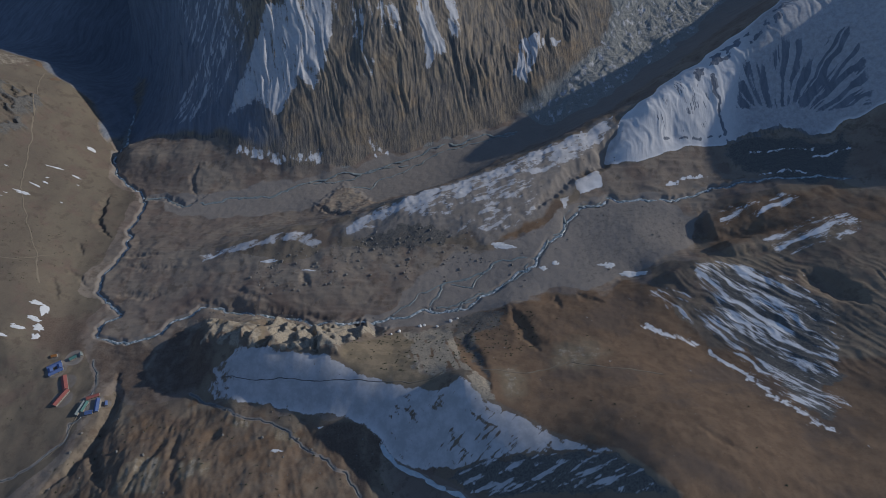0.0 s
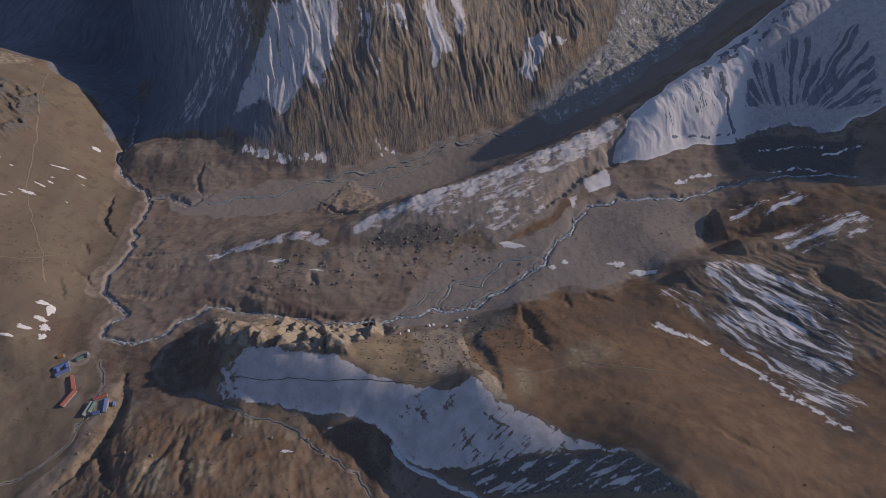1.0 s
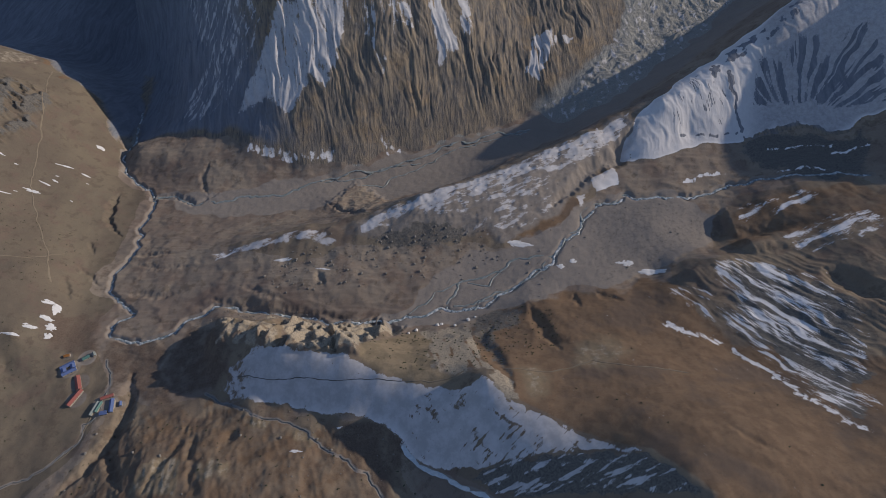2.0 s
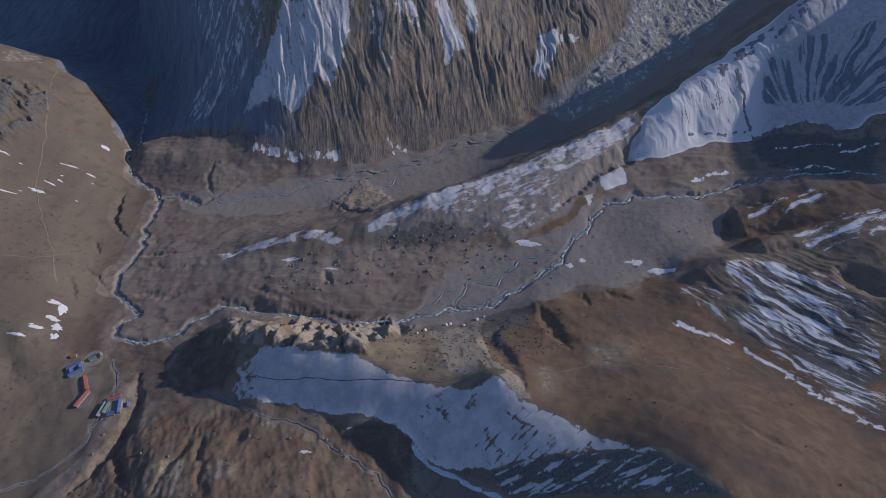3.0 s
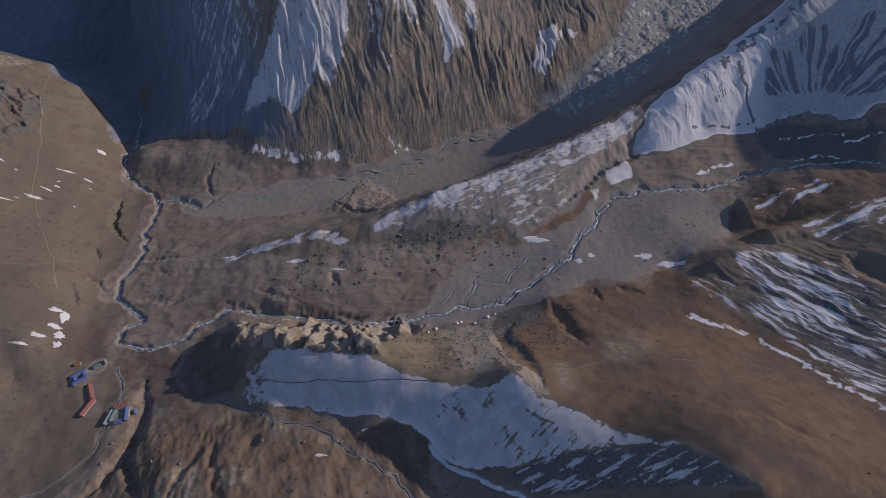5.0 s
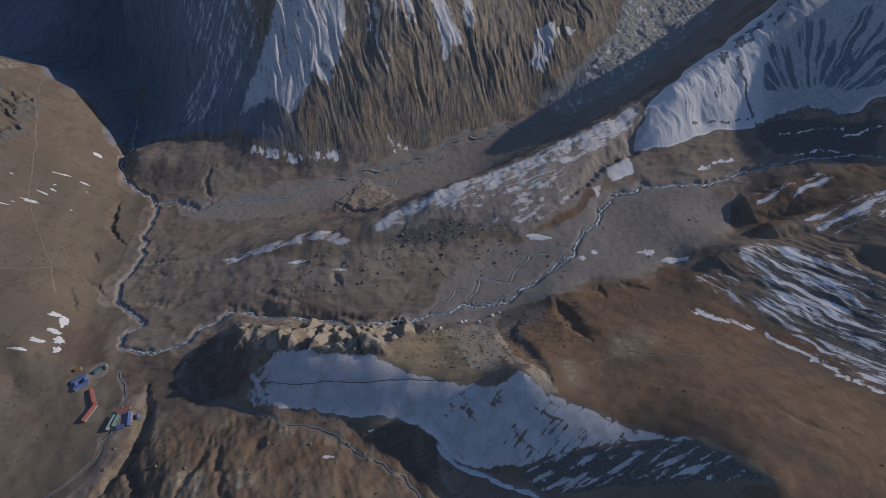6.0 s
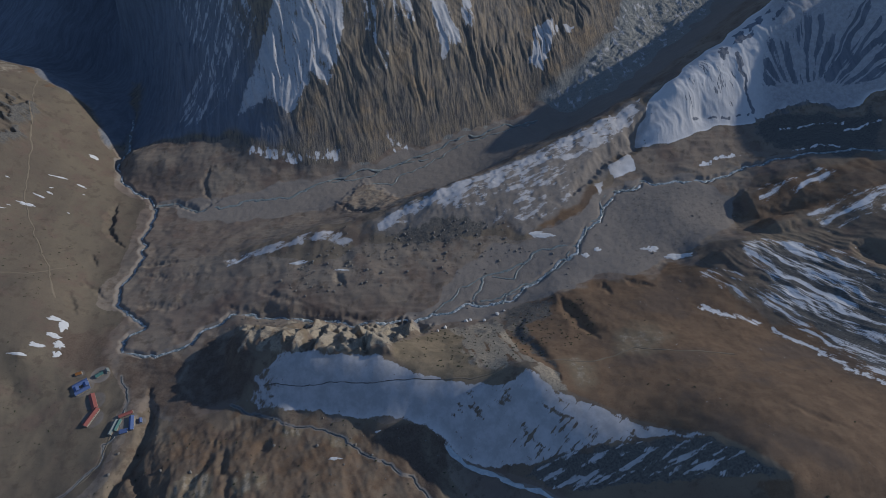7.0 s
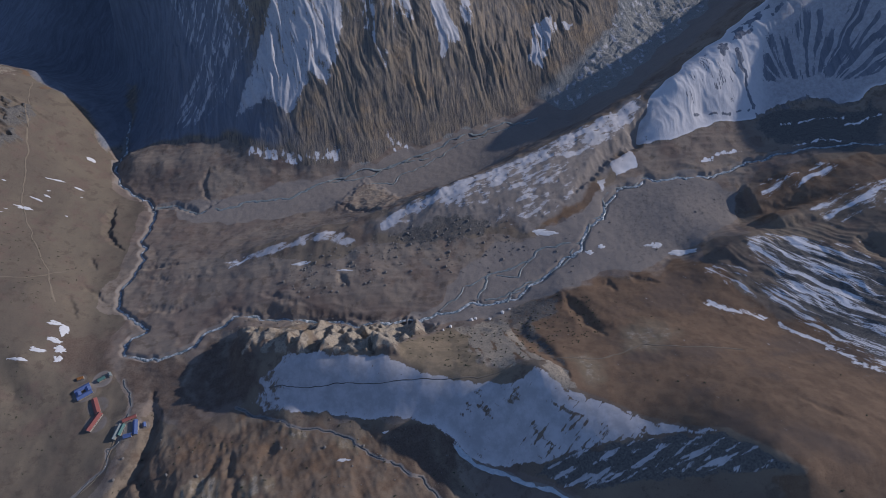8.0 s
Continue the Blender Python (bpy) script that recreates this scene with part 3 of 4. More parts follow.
def land(x, y):
    """The height of the land, the masks of its surface and the landform that each place belongs to."""
    z = base(x, y)
    wx, wy = x + 14 * fbm(x / 60, y / 60, 2, 90), y + 14 * fbm(x / 60, y / 60, 2, 95)
    jx, jy = x + 5 * fbm(x / 14, y / 14, 3, 97), y + 5 * fbm(x / 14, y / 14, 3, 98)
    wall, glacier, moraine = inside(WALL_AREA, wx, wy), inside(GLACIER_AREA, wx, wy), inside(MORAINE_AREA, wx, wy)
    peak, ridge, rocks, spur = inside(PEAK_AREA, wx, wy), inside(RIDGE_AREA, x, y), inside(ROCKS_AREA, wx, wy), inside(SPUR_AREA, wx, wy)
    brown, wash, plain, hill, west = (inside(a, wx, wy) for a in (BROWN_AREA, WASH_AREA, PLAIN_AREA, HILL_AREA, WEST_AREA))
    strata = smooth(0.15, 0.95, ridged((x + 0.2 * y) / 36, (y + 0.35 * x) / 15, 3, 75))
    outcrop = area_mask([OUTCROP, OUTCROP_B, OUTCROP_C, OUTCROP_D], wx, wy, -18, 6) * strata
    hump = np.zeros(x.shape)
    for mid_y, half, brow, tall in KNOLLS:
        side = np.abs(0.6 * y + 0.4 * jy - mid_y) / half
        hump = hump + tall * smooth(brow - 2, brow + 9, 0.6 * x + 0.4 * jx - 8 * side ** 2) * smooth(brow + 110, brow + 15, x) * smooth(1.0, 0.25, side)
    mound = smooth(-4, 14, inside(SILT_MOUND, jx, jy))
    flat = np.maximum(smooth(-6, 10, wash), smooth(-6, 10, plain)) * (1 - mound)
    across, down = 0.87 * x + 0.49 * y, 0.49 * x - 0.87 * y
    # relief
    z = z + (1 - flat) * ((1.6 - 0.9 * np.maximum(smooth(0, 30, west), smooth(0, 30, brown))) * fbm(x / 45, y / 45, 3, 1) + 0.12 * fbm(x / 9, y / 9, 2, 2)) * (1 - 0.85 * smooth(-16, -3, inside(SHADE_SNOW, x, y))) + flat * 0.35 * fbm(x / 12, y / 12, 3, 3)
    lean = x + 0.22 * (y - 900) + 15 * fbm(x / 60, y / 120, 3, 11)
    up = smooth(0, 70, wall)
    z = z + up * ((0.5 + 0.8 * smooth(-0.4, 0.5, fbm(x / 120, y / 120, 2, 15))) * (3.4 * ridged(lean / 52, y / 200, 3, 12, 0.6) + 1.9 * ridged(lean / 19, y / 110, 3, 13) + 1.7 * ridged(lean / 7.5, y / 60, 2, 16))
                  - 11 * smooth(20, 120, wall) + 1.4 * fbm(x / 20, y / 40, 3, 14))
    z = z + smooth(0, 30, glacier) * (2.3 * ridged((0.89 * y - 0.46 * x) / 24 + 0.6 * fbm(x / 40, y / 40, 2, 22), (0.89 * x + 0.46 * y) / 60, 3, 20, 0.6) + 0.8 * ridged((0.89 * x + 0.46 * y) / 13, (0.89 * y - 0.46 * x) / 30, 2, 23))
    z = z + smooth(0, 22, moraine) * smooth(-330, -60, x) * (1.3 * ridged((0.93 * x + 0.37 * y) / 50 + 0.4 * fbm(x / 30, y / 30, 2, 32), (0.93 * y - 0.37 * x) / 13, 3, 30) + 0.4 * fbm(x / 8, y / 8, 2, 31))
    z = z + smooth(-6, 14, rocks) * ((5 + 9 * smooth(-0.5, 0.5, fbm(x / 50, y / 50, 2, 42))) * (ridged((wx - 0.3 * wy) / 42, wy / 70, 3, 40, 0.55) - 0.5) + 1.6 * fbm(x / 12, y / 12, 3, 41))
    tower = smooth(-3, 8, inside(TOWERS, jx, jy))
    z = z + tower * (12 * smooth(-0.1, 0.5, fbm((x + 0.3 * y) / 27, y / 34, 3, 44, 0.5)) - 5)
    z = z + smooth(0, 40, peak) * (1.2 * ridged((x + 0.4 * y) / 19 + 0.7 * fbm(x / 45, y / 45, 3, 51), (y - x) / 120, 3, 50, 0.6))
    z = z + smooth(0, 30, spur) * (0.25 + 0.75 * smooth(590, 540, y + 0.3 * (x - 400))) * (0.8 * ridged(across / 14 + fbm(x / 60, y / 60, 2, 61), down / 130, 3, 60) + 0.3 * fbm(x / 6, y / 6, 2, 62))
    z = z + hump
    z = z + smooth(0, 30, brown) * (0.8 * ridged((x + y) / 60, (x - y) / 110, 2, 65) + 0.25 * fbm(x / 6, y / 6, 3, 66))
    z = z + smooth(0, 25, hill) * (1.2 * (ridged((x + 0.3 * y) / 34, y / 90, 4, 70, 0.6) - 0.8) + 1.1 * fbm(x / 26, y / 26, 3, 73) + 0.3 * fbm(x / 8, y / 8, 2, 71))
    z = z + smooth(0, 60, west) * 0.8 * fbm(x / 25, y / 25, 3, 76) + outcrop * (8 + 2.5 * fbm(x / 9, y / 9, 2, 77))
    z = z + mound * (3 + 1.5 * ridged(x / 22, y / 16, 3, 78))
    valley = (1 - flat) * (kindless(wall, glacier, moraine, peak, ridge, rocks, spur, brown, hill, west))
    z = z + valley * (1.0 * (ridged((x + 0.25 * y) / 75 + 0.5 * fbm(x / 50, y / 50, 2, 83), y / 17, 2, 79, 0.5) - 0.6) + 0.25 * fbm(x / 14, y / 8, 3, 84))
    face = smooth(-3, 3, inside(SHADE_SNOW, x, y))
    z = z + face * 0.15 * fbm(x / 9, y / 9, 2, 82)
    # surface
    grain = fbm(x / 30, y / 30, 4, 100)
    masks = {"gravel": np.maximum(smooth(-8, 8, wash + 6 * grain), smooth(-8, 8, plain + 6 * grain)) * (1 - 0.7 * mound)}
    masks["gravel"] = np.maximum.reduce([masks["gravel"], 0.75 * area_mask([VALE_FLOOR], wx, wy, -10, 30), 0.62 * smooth(-5, 20, moraine) * smooth(-300, -100, x)])
    masks["ochre"] = np.maximum.reduce([0.9 * smooth(-15, 25, brown + 12 + 12 * grain), 0.56 * smooth(-10, 20, hill + 25 * grain - 10),
                                        area_mask([RUST_PATCH, RUST_SHOULDER, RUST_BANK], jx, jy), 0.62 * smooth(-5, 25, spur) * smooth(560, 600, y)])
    rim = smooth(-48, -28, inside(BROWN_AREA, x, y)) * (1 - smooth(-6, 2, inside(SHADE_SNOW, x, y))) * (1 - smooth(-6, 2, inside(STREAKED_SNOW, x, y)))
    masks["ochre"] = np.maximum(masks["ochre"], 0.8 * rim * smooth(20, 60, x + 0.3 * grain * 40) * smooth(440, 390, y))
    pale = area_mask([PALE_EARTH, PALE_EARTH_B, PALE_EARTH_C, PALE_EARTH_D], jx, jy, -8, 8) * (0.75 + 0.45 * fbm((x + 0.3 * y) / 6, y / 45, 3, 129))
    pale_slope = area_mask([PALE_SLOPE, PALE_SLOPE_B], wx, wy, -26, 18)
    masks["sand"] = np.maximum.reduce([1.1 * pale, 0.62 * pale_slope, 0.85 * area_mask([TAN_SLOPE], wx, wy, -14, 10), 0.55 * smooth(-6, 12, rocks) * smooth(-0.3, 0.3, fbm(x / 25, y / 25, 3, 45))])
    # heath on the flats, plus painted shade of the ridge in the same tone
    masks["heath_shade"] = np.maximum(0.62 * area_mask([HEATH, HEATH_B], wx, wy, -16, 10), 0.58 * area_mask([SHADE_TINT, SHADE_TINT_B], wx, wy, -12, 10))
    masks["scree"] = np.maximum.reduce([smooth(-10, 6, rocks + 6 * grain) * (0.5 + 0.45 * tower + 0.4 * fbm(x / 14, y / 20, 3, 46)), area_mask([SCREE_FAN], wx, wy, -12, 12) * (0.8 + 0.55 * fbm((x + 0.25 * y) / 8, y / 45, 3, 127) + 0.2 * fbm(x / 18, y / 18, 2, 132)), 0.9 * area_mask([SCREE_TIP], jx, jy), 0.45 * mound,
                                        0.6 * pale,
                                        0.42 * pale_slope, 0.48 * area_mask([RIM_ROCK], jx, jy, -10, 8)])
    masks["rock"] = np.maximum.reduce([0.75 * outcrop, smooth(0, 10, rocks) * smooth(0.2, 0.6, fbm(x / 18, y / 18, 3, 43)) * 0.4, 0.6 * area_mask([HUMMOCKS], jx, jy),
                                       0.85 * smooth(-5, 20, inside(STRIPES, wx, wy) + 12 * grain) * smooth(290, 380, x), 0.62 * area_mask([GREY_BANK], jx, jy, -8, 8), 0.85 * smooth(-4, 8, inside(STREAKED_SNOW, jx, jy)), 0.85 * area_mask([VALE_FLOOR], wx, wy, -10, 20) * smooth(420, 480, x),
                                       0.4 * smooth(120, 210, x) * smooth(-5, 15, wash)])
    speckle = fbm(x / 7, y / 7, 3, 117)
    stripes = fbm(across / 9.5 + 0.9 * fbm(x / 50, y / 50, 2, 113), down / 80, 3, 114, 0.6) + 0.3 * fbm(across / 45, down / 130, 2, 112)
    rake = -0.3 * x + 0.95 * y
    stripes_up = fbm(rake / 12 + 0.6 * fbm(x / 50, y / 50, 2, 115), (0.95 * x + 0.3 * y) / 80, 2, 116, 0.6)
    hairs = fbm((0.8 * x + 0.6 * y) / 22, (0.8 * y - 0.6 * x) / 3.4, 2, 138, 0.5) + 0.6 * fbm(x / 45, y / 45, 2, 139)
    strokes = fbm((x - y) / 30, (x + y) / 9, 2, 118) + 0.5 * fbm(x / 50, y / 50, 2, 124)
    drift = smooth(-5, 5, inside(SHADE_SNOW, 0.5 * (x + jx), 0.5 * (y + jy)))
    snow = drift * (0.2 + 0.75 * smooth(-350, -215, x + 18 * speckle + 25 * strokes)) * (1 - 0.55 * smooth(0.1, 0.7, strokes) * smooth(-200, 0, x) - 0.5 * smooth(0.7, 1.0, speckle) - 0.5 * smooth(0.42, 0.62, hairs) * smooth(-80, 0, x))
    snow = np.maximum(snow, smooth(-4, 6, inside(STREAKED_SNOW, jx, jy)) * (0.29 + 0.62 * fbm(x / 40 + y / 60, y / 6.5 - x / 24, 3, 119, 0.6) + 0.25 * fbm(x / 60, y / 60, 2, 125)))
    spread, reach_out = np.arctan2(y - 795, x - 544), np.hypot(x - 544, y - 795)
    ribs = fbm(spread * 10 + 0.5 * fbm(x / 40, y / 40, 2, 126), reach_out / 110, 3, 120, 0.55) + 0.25 * fbm(x / 28, y / 28, 2, 135)
    rock_on_peak = np.maximum.reduce([area_mask([PEAK_ROCK], jx, jy), smooth(4.5, 1.5, distance(PEAK_BAND, jx, jy)) * smooth(-0.5, 0.0, fbm(x / 14, y / 14, 2, 140)), 0.8 * smooth(2.6, 0.8, distance(PEAK_LINE, x, y + 2.5 * fbm(x / 12, y / 12, 2, 137))) * smooth(-0.35, 0.1, fbm(x / 16, y / 16, 2, 141)),
        0.95 * smooth(13, 5, distance(SNOW_PEAK_CREST, jx, jy - 3)) * smooth(-0.1, 0.25, fbm(x / 16, y / 16, 3, 142)) * smooth(380, 430, x), smooth(-6, 14, inside(PEAK_RIBS, wx, wy)) * smooth(-0.2, 0.05, ribs), 0.9 * smooth(-4, 12, inside(PEAK_STREAKS, jx, jy)) * smooth(-0.1, 0.35, fbm(x / 22, y / 22, 2, 136)) * smooth(0.35, 0.9, ridged((x + 0.5 * (y - 850)) / 8 + 0.4 * fbm(x / 40, y / 40, 2, 134), (y - x) / 300, 1, 133))])
    snow = np.maximum(snow, smooth(0, 5, peak) * (0.95 - rock_on_peak))
    snow = np.maximum(snow, area_mask([STRIPES], jx, jy, -7, 7) * (0.37 + 0.45 * stripes - 0.12 * smooth(380, 500, x)))
    snow = np.maximum(snow, area_mask([STRIPES_UP, STRIPES_UP_B, STRIPES_UP_C], jx, jy, -8, 8) * (0.42 + 0.4 * stripes_up))
    dust = fbm((0.93 * x + 0.37 * y) / 34, (0.93 * y - 0.37 * x) / 9, 3, 121, 0.6) + 0.4 * fbm(x / 45, y / 45, 2, 131)
    snow = np.maximum(snow, area_mask([MORAINE_SNOW], jx, jy, -8, 8) * (0.40 + 0.36 * dust + 0.34 * smooth(55, 15, distance(MORAINE_CREST, wx, wy - 8))))
    snow = np.maximum(snow, area_mask([SNOW_SLAB, SNOW_SLAB_B], 0.5 * (x + jx), 0.5 * (y + jy), -5, 5) * (0.8 + 0.2 * dust))
    snow = np.maximum(snow, area_mask([MORAINE_TAIL], jx, jy, -8, 8) * (0.52 + 0.26 * dust))
    snow = np.maximum(snow, area_mask([MORAINE_DUST], jx, jy, -8, 8) * (0.37 + 0.36 * dust))
    streaks = fbm(lean / 9, y / 70, 4, 122, 0.6)
    snow = np.maximum(snow, area_mask([COULOIR], jx, jy, -12, 6) * (0.72 + 0.26 * streaks + 0.12 * speckle))
    snow = np.maximum(snow, area_mask([GULLY_SNOW, GULLY_SNOW_B, HANGING_SNOW, HANGING_SNOW_B], jx, jy, -6, 5) * (0.72 + 0.4 * streaks))
    snow = np.maximum(snow, area_mask([WALL_DUST, WALL_DUST_B], jx, jy, -6, 6) * (0.54 + 0.3 * streaks + 0.25 * speckle))
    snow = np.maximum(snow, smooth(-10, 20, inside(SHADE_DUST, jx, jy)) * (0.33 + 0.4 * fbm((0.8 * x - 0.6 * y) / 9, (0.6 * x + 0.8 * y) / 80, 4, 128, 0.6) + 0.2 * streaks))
    snow = np.maximum(snow, area_mask([WALL_FLECKS, WALL_FLECKS_B], jx, jy, -5, 5) * (0.42 + 0.5 * streaks + 0.3 * speckle))
    snow = np.maximum(snow, smooth(10, 60, wall) * smooth(60, 140, z - 60) * (0.22 + 0.4 * streaks) * smooth(-330, -150, x) * smooth(60, -120, x))
    snow = np.maximum(snow, smooth(0, 10, glacier) * (0.27 + 0.42 * fbm(x / 12 + y / 40, y / 18 - x / 60, 3, 123)))
    masks["snow"] = snow
    # dust on moraine and glacier; painted shade on the ridge and eastern peak
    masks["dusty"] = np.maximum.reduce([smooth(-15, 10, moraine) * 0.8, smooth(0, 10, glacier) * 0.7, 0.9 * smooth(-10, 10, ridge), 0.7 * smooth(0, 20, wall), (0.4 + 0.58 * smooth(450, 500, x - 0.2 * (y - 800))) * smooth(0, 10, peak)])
    masks["gravel"] = np.maximum(masks["gravel"], np.maximum(0.75 * smooth(-5, 20, glacier), 0.7 * smooth(110, 60, distance(TROUGH, wx, wy))))
    # blue-grey on gorge and western wall paints their hazy shade into the rock
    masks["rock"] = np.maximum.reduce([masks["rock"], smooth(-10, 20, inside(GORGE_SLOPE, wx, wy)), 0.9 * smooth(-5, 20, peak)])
    masks["rock"] = np.maximum(masks["rock"], 0.8 * smooth(0, 30, wall) * smooth(-250, -420, x + 0.4 * (y - 1000)))
    kind = np.zeros(x.shape, int)
    for k, d in enumerate((wall, glacier, moraine, peak, np.maximum(ridge, rocks), spur, hill, west, brown), 1):
        kind[(d > 0) & (kind == 0)] = k
    gorge = inside(GORGE_SLOPE, wx, wy)
    kind[(kind == 6) & (wy > 575 - 0.34 * (wx - 340))] = 11
    # turf in the gorge's shade gets the blue-grey rock sheet instead
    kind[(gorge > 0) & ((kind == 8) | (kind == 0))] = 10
    # far country
    off = np.maximum.reduce([X0 - x, x - X1, Y0 - y, y - Y1, 0 * x])
    z = z + smooth(0, 900, off) * (90 * ridged(x / 900, y / 900, 4, 130) + 0.07 * off)
    return z, {k: np.clip(m, 0, 1) for k, m in masks.items()}, kind


def kindless(*areas):
    """One where a place lies in none of the areas."""
    return 1 - np.maximum.reduce([smooth(-10, 10, a) for a in areas])


def sheet(name, xs, ys, z, masks, keep, material):
    """A mesh of the kept cells of a grid of heights."""
    nx = len(xs)
    j, i = np.nonzero(keep)
    quads = np.stack([j * nx + i, j * nx + i + 1, (j + 1) * nx + i + 1, (j + 1) * nx + i], 1)
    used, where = np.unique(quads, return_inverse=True)
    co = np.stack([xs[used % nx], ys[used // nx], z.ravel()[used]], 1).astype(np.float32)
    me = bpy.data.meshes.new(name)
    me.vertices.add(len(used))
    me.vertices.foreach_set("co", co.ravel())
    me.loops.add(len(quads) * 4)
    me.loops.foreach_set("vertex_index", where.ravel().astype(np.int32))
    me.polygons.add(len(quads))
    me.polygons.foreach_set("loop_start", np.arange(0, len(quads) * 4, 4, dtype=np.int32))
    me.polygons.foreach_set("use_smooth", np.ones(len(quads), bool))
    me.update(calc_edges=True)
    for key, mask in masks.items():
        me.attributes.new(key, "FLOAT", "POINT").data.foreach_set("value", mask.ravel()[used].astype(np.float32))
    me.materials.append(material)
    return new(name, me)


CELL = 1.6
far = np.array([30, 70, 130, 220, 350, 520, 750, 1050, 1450, 1900, 2400, 3000, 3700])
xs = np.concatenate([-960 - far[::-1], np.arange(-960, 840, CELL), 840 + far])
ys = np.concatenate([150 - far[::-1], np.arange(150, 1400, CELL), 1400 + far])
grid_x, grid_y = np.meshgrid(xs, ys)
z, masks, kind = land(grid_x, grid_y)


def ground_at(x, y):
    """The height of the finished land."""
    x, y = np.asarray(x, float), np.asarray(y, float)
    i, j = np.clip(np.searchsorted(xs, x) - 1, 0, len(xs) - 2), np.clip(np.searchsorted(ys, y) - 1, 0, len(ys) - 2)
    u, v = (x - xs[i]) / (xs[i + 1] - xs[i]), (y - ys[j]) / (ys[j + 1] - ys[j])
    return (z[j, i] * (1 - u) + z[j, i + 1] * u) * (1 - v) + (z[j + 1, i] * (1 - u) + z[j + 1, i + 1] * u) * v


def near(line, reach):
    """The distance of the grid's places from a line, up to a reach."""
    best = np.full(z.shape, float(reach))
    for x, y in along([p[:2] for p in line], CELL):
        i0, i1 = np.searchsorted(xs, (x - reach, x + reach))
        j0, j1 = np.searchsorted(ys, (y - reach, y + reach))
        if i1 > i0 and j1 > j0:
            best[j0:j1, i0:i1] = np.minimum(best[j0:j1, i0:i1], np.hypot(xs[None, i0:i1] - x, ys[j0:j1, None] - y))
    return best


def wander(line, size, length, seed):
    """A line with meanders."""
    p = along([q[:2] for q in line], 3.0)
    s = np.arange(len(p)) * 3.0
    calm = smooth(0, 20, s) * smooth(0, 20, s[-1] - s)
    p[:, 0] += size * calm * fbm(s / length, s * 0 + seed, 3, seed)
    p[:, 1] += size * calm * fbm(s / length, s * 0 + seed + 9.5, 3, seed + 1)
    return p


# water courses: line, half width, depth of the bed, gravel beside it
COURSES = [("river", wander(RIVER, 7, 26, 200), 1.8, 4.0, 9), ("stream", wander(NORTH_STREAM, 8, 30, 210), 2.2, 0.6, 12),
           ("channel", wander(SIDE_CHANNEL, 5, 22, 220), 1.5, 0.7, 6), ("channel", wander(SIDE_CHANNEL_B, 4, 20, 225), 1.0, 0.5, 5),
           ("channel", wander(SIDE_CHANNEL_C, 5, 20, 230), 1.2, 0.6, 5), ("channel", wander(SIDE_CHANNEL_D, 5, 20, 235), 1.0, 0.5, 5),
           ("channel", wander(PLAIN_CHANNEL, 6, 25, 240), 1.2, 0.6, 6), ("channel", wander(PLAIN_CHANNEL_B, 6, 25, 245), 1.2, 0.6, 6),
           ("channel", wander([(p[0] + 4, p[1] + 6) for p in RIVER[5:16]], 9, 30, 248), 1.3, 0.8, 6),
           ("brook", wander(BROOK, 4, 18, 250), 0.7, 0.7, 4), ("brook", wander(WEST_BROOK, 4, 18, 255), 0.55, 0.6, 4),
           ("ice_creek", wander(ICE_CREEK, 3, 22, 260), 2.3, 1.5, 5)]
silt = masks["gravel"].copy()
for name, line, half, deep, beside in COURSES:
    d = near(line, beside + 8)
    z -= deep * (1 - smooth(half * 0.6, half + 4, d)) * (1 - (0.6 if deep > 3 else 0.0) * silt)
    masks["gravel"] = np.maximum(masks["gravel"], (0.6 if name == "river" else 0.75) * (1 - smooth(beside * 0.4, beside, d)))
# scarps, notches and gullies: depth, half width
def carved(line, deep, half):
    """How deep a gully cuts the grid's places; it tapers out at both ends."""
    p = wander(line, 4, 18, int(deep * 10) + len(line))
    cut = np.zeros(z.shape)
    for k, (x, y) in enumerate(p):
        taper = 0.25 + 0.75 * min(1.0, 4 * k / len(p), 2.5 * (len(p) - k) / len(p))
        r = half * taper * (1 + 0.3 * math.sin(k * 1.7 + half))
        i0, i1 = np.searchsorted(xs, (x - r, x + r))
        j0, j1 = np.searchsorted(ys, (y - r, y + r))
        if i1 > i0 and j1 > j0:
            d = np.hypot(xs[None, i0:i1] - x, ys[j0:j1, None] - y)
            cut[j0:j1, i0:i1] = np.maximum(cut[j0:j1, i0:i1], deep * taper * (1 - smooth(0.1 * r, r, d)))
    return cut


for line, deep, half in ((SCARP, 6.5, 8), (SCARP_B, 3, 5), (SCARP_C, 3, 5), (SCARP_D, 4.5, 6), (SCARP_E, 4, 9), (TERRACE_EDGE, 5.5, 13), (NOTCH, 3.5, 7),
                         (NOTCH_B, 2.5, 7), (NOTCH_C, 3, 8), (NOTCH_D, 2.5, 7), (NOTCH_E, 4, 8), (NOTCH_F, 3.5, 6), (HILL_GULLY, 3.5, 8), (HILL_GULLY_B, 3, 7), (FAN_GULLY, 5, 13), (BROWN_GULLY, 3.5, 11),
                         (BROWN_GULLY_B, 2.5, 7), (BROWN_GULLY_C, 3, 8), (BROWN_GULLY_D, 1.5, 6), (SHELF_SCAR, 2.5, 7), (HOLLOW, 5, 11), (RAVINE, 8, 12),
                         (RAVINE_ARM, 7, 9), (BANK_GULLY, 10, 14), (VALE_GULLY, 10, 21)):
    z -= carved(line, deep, half)
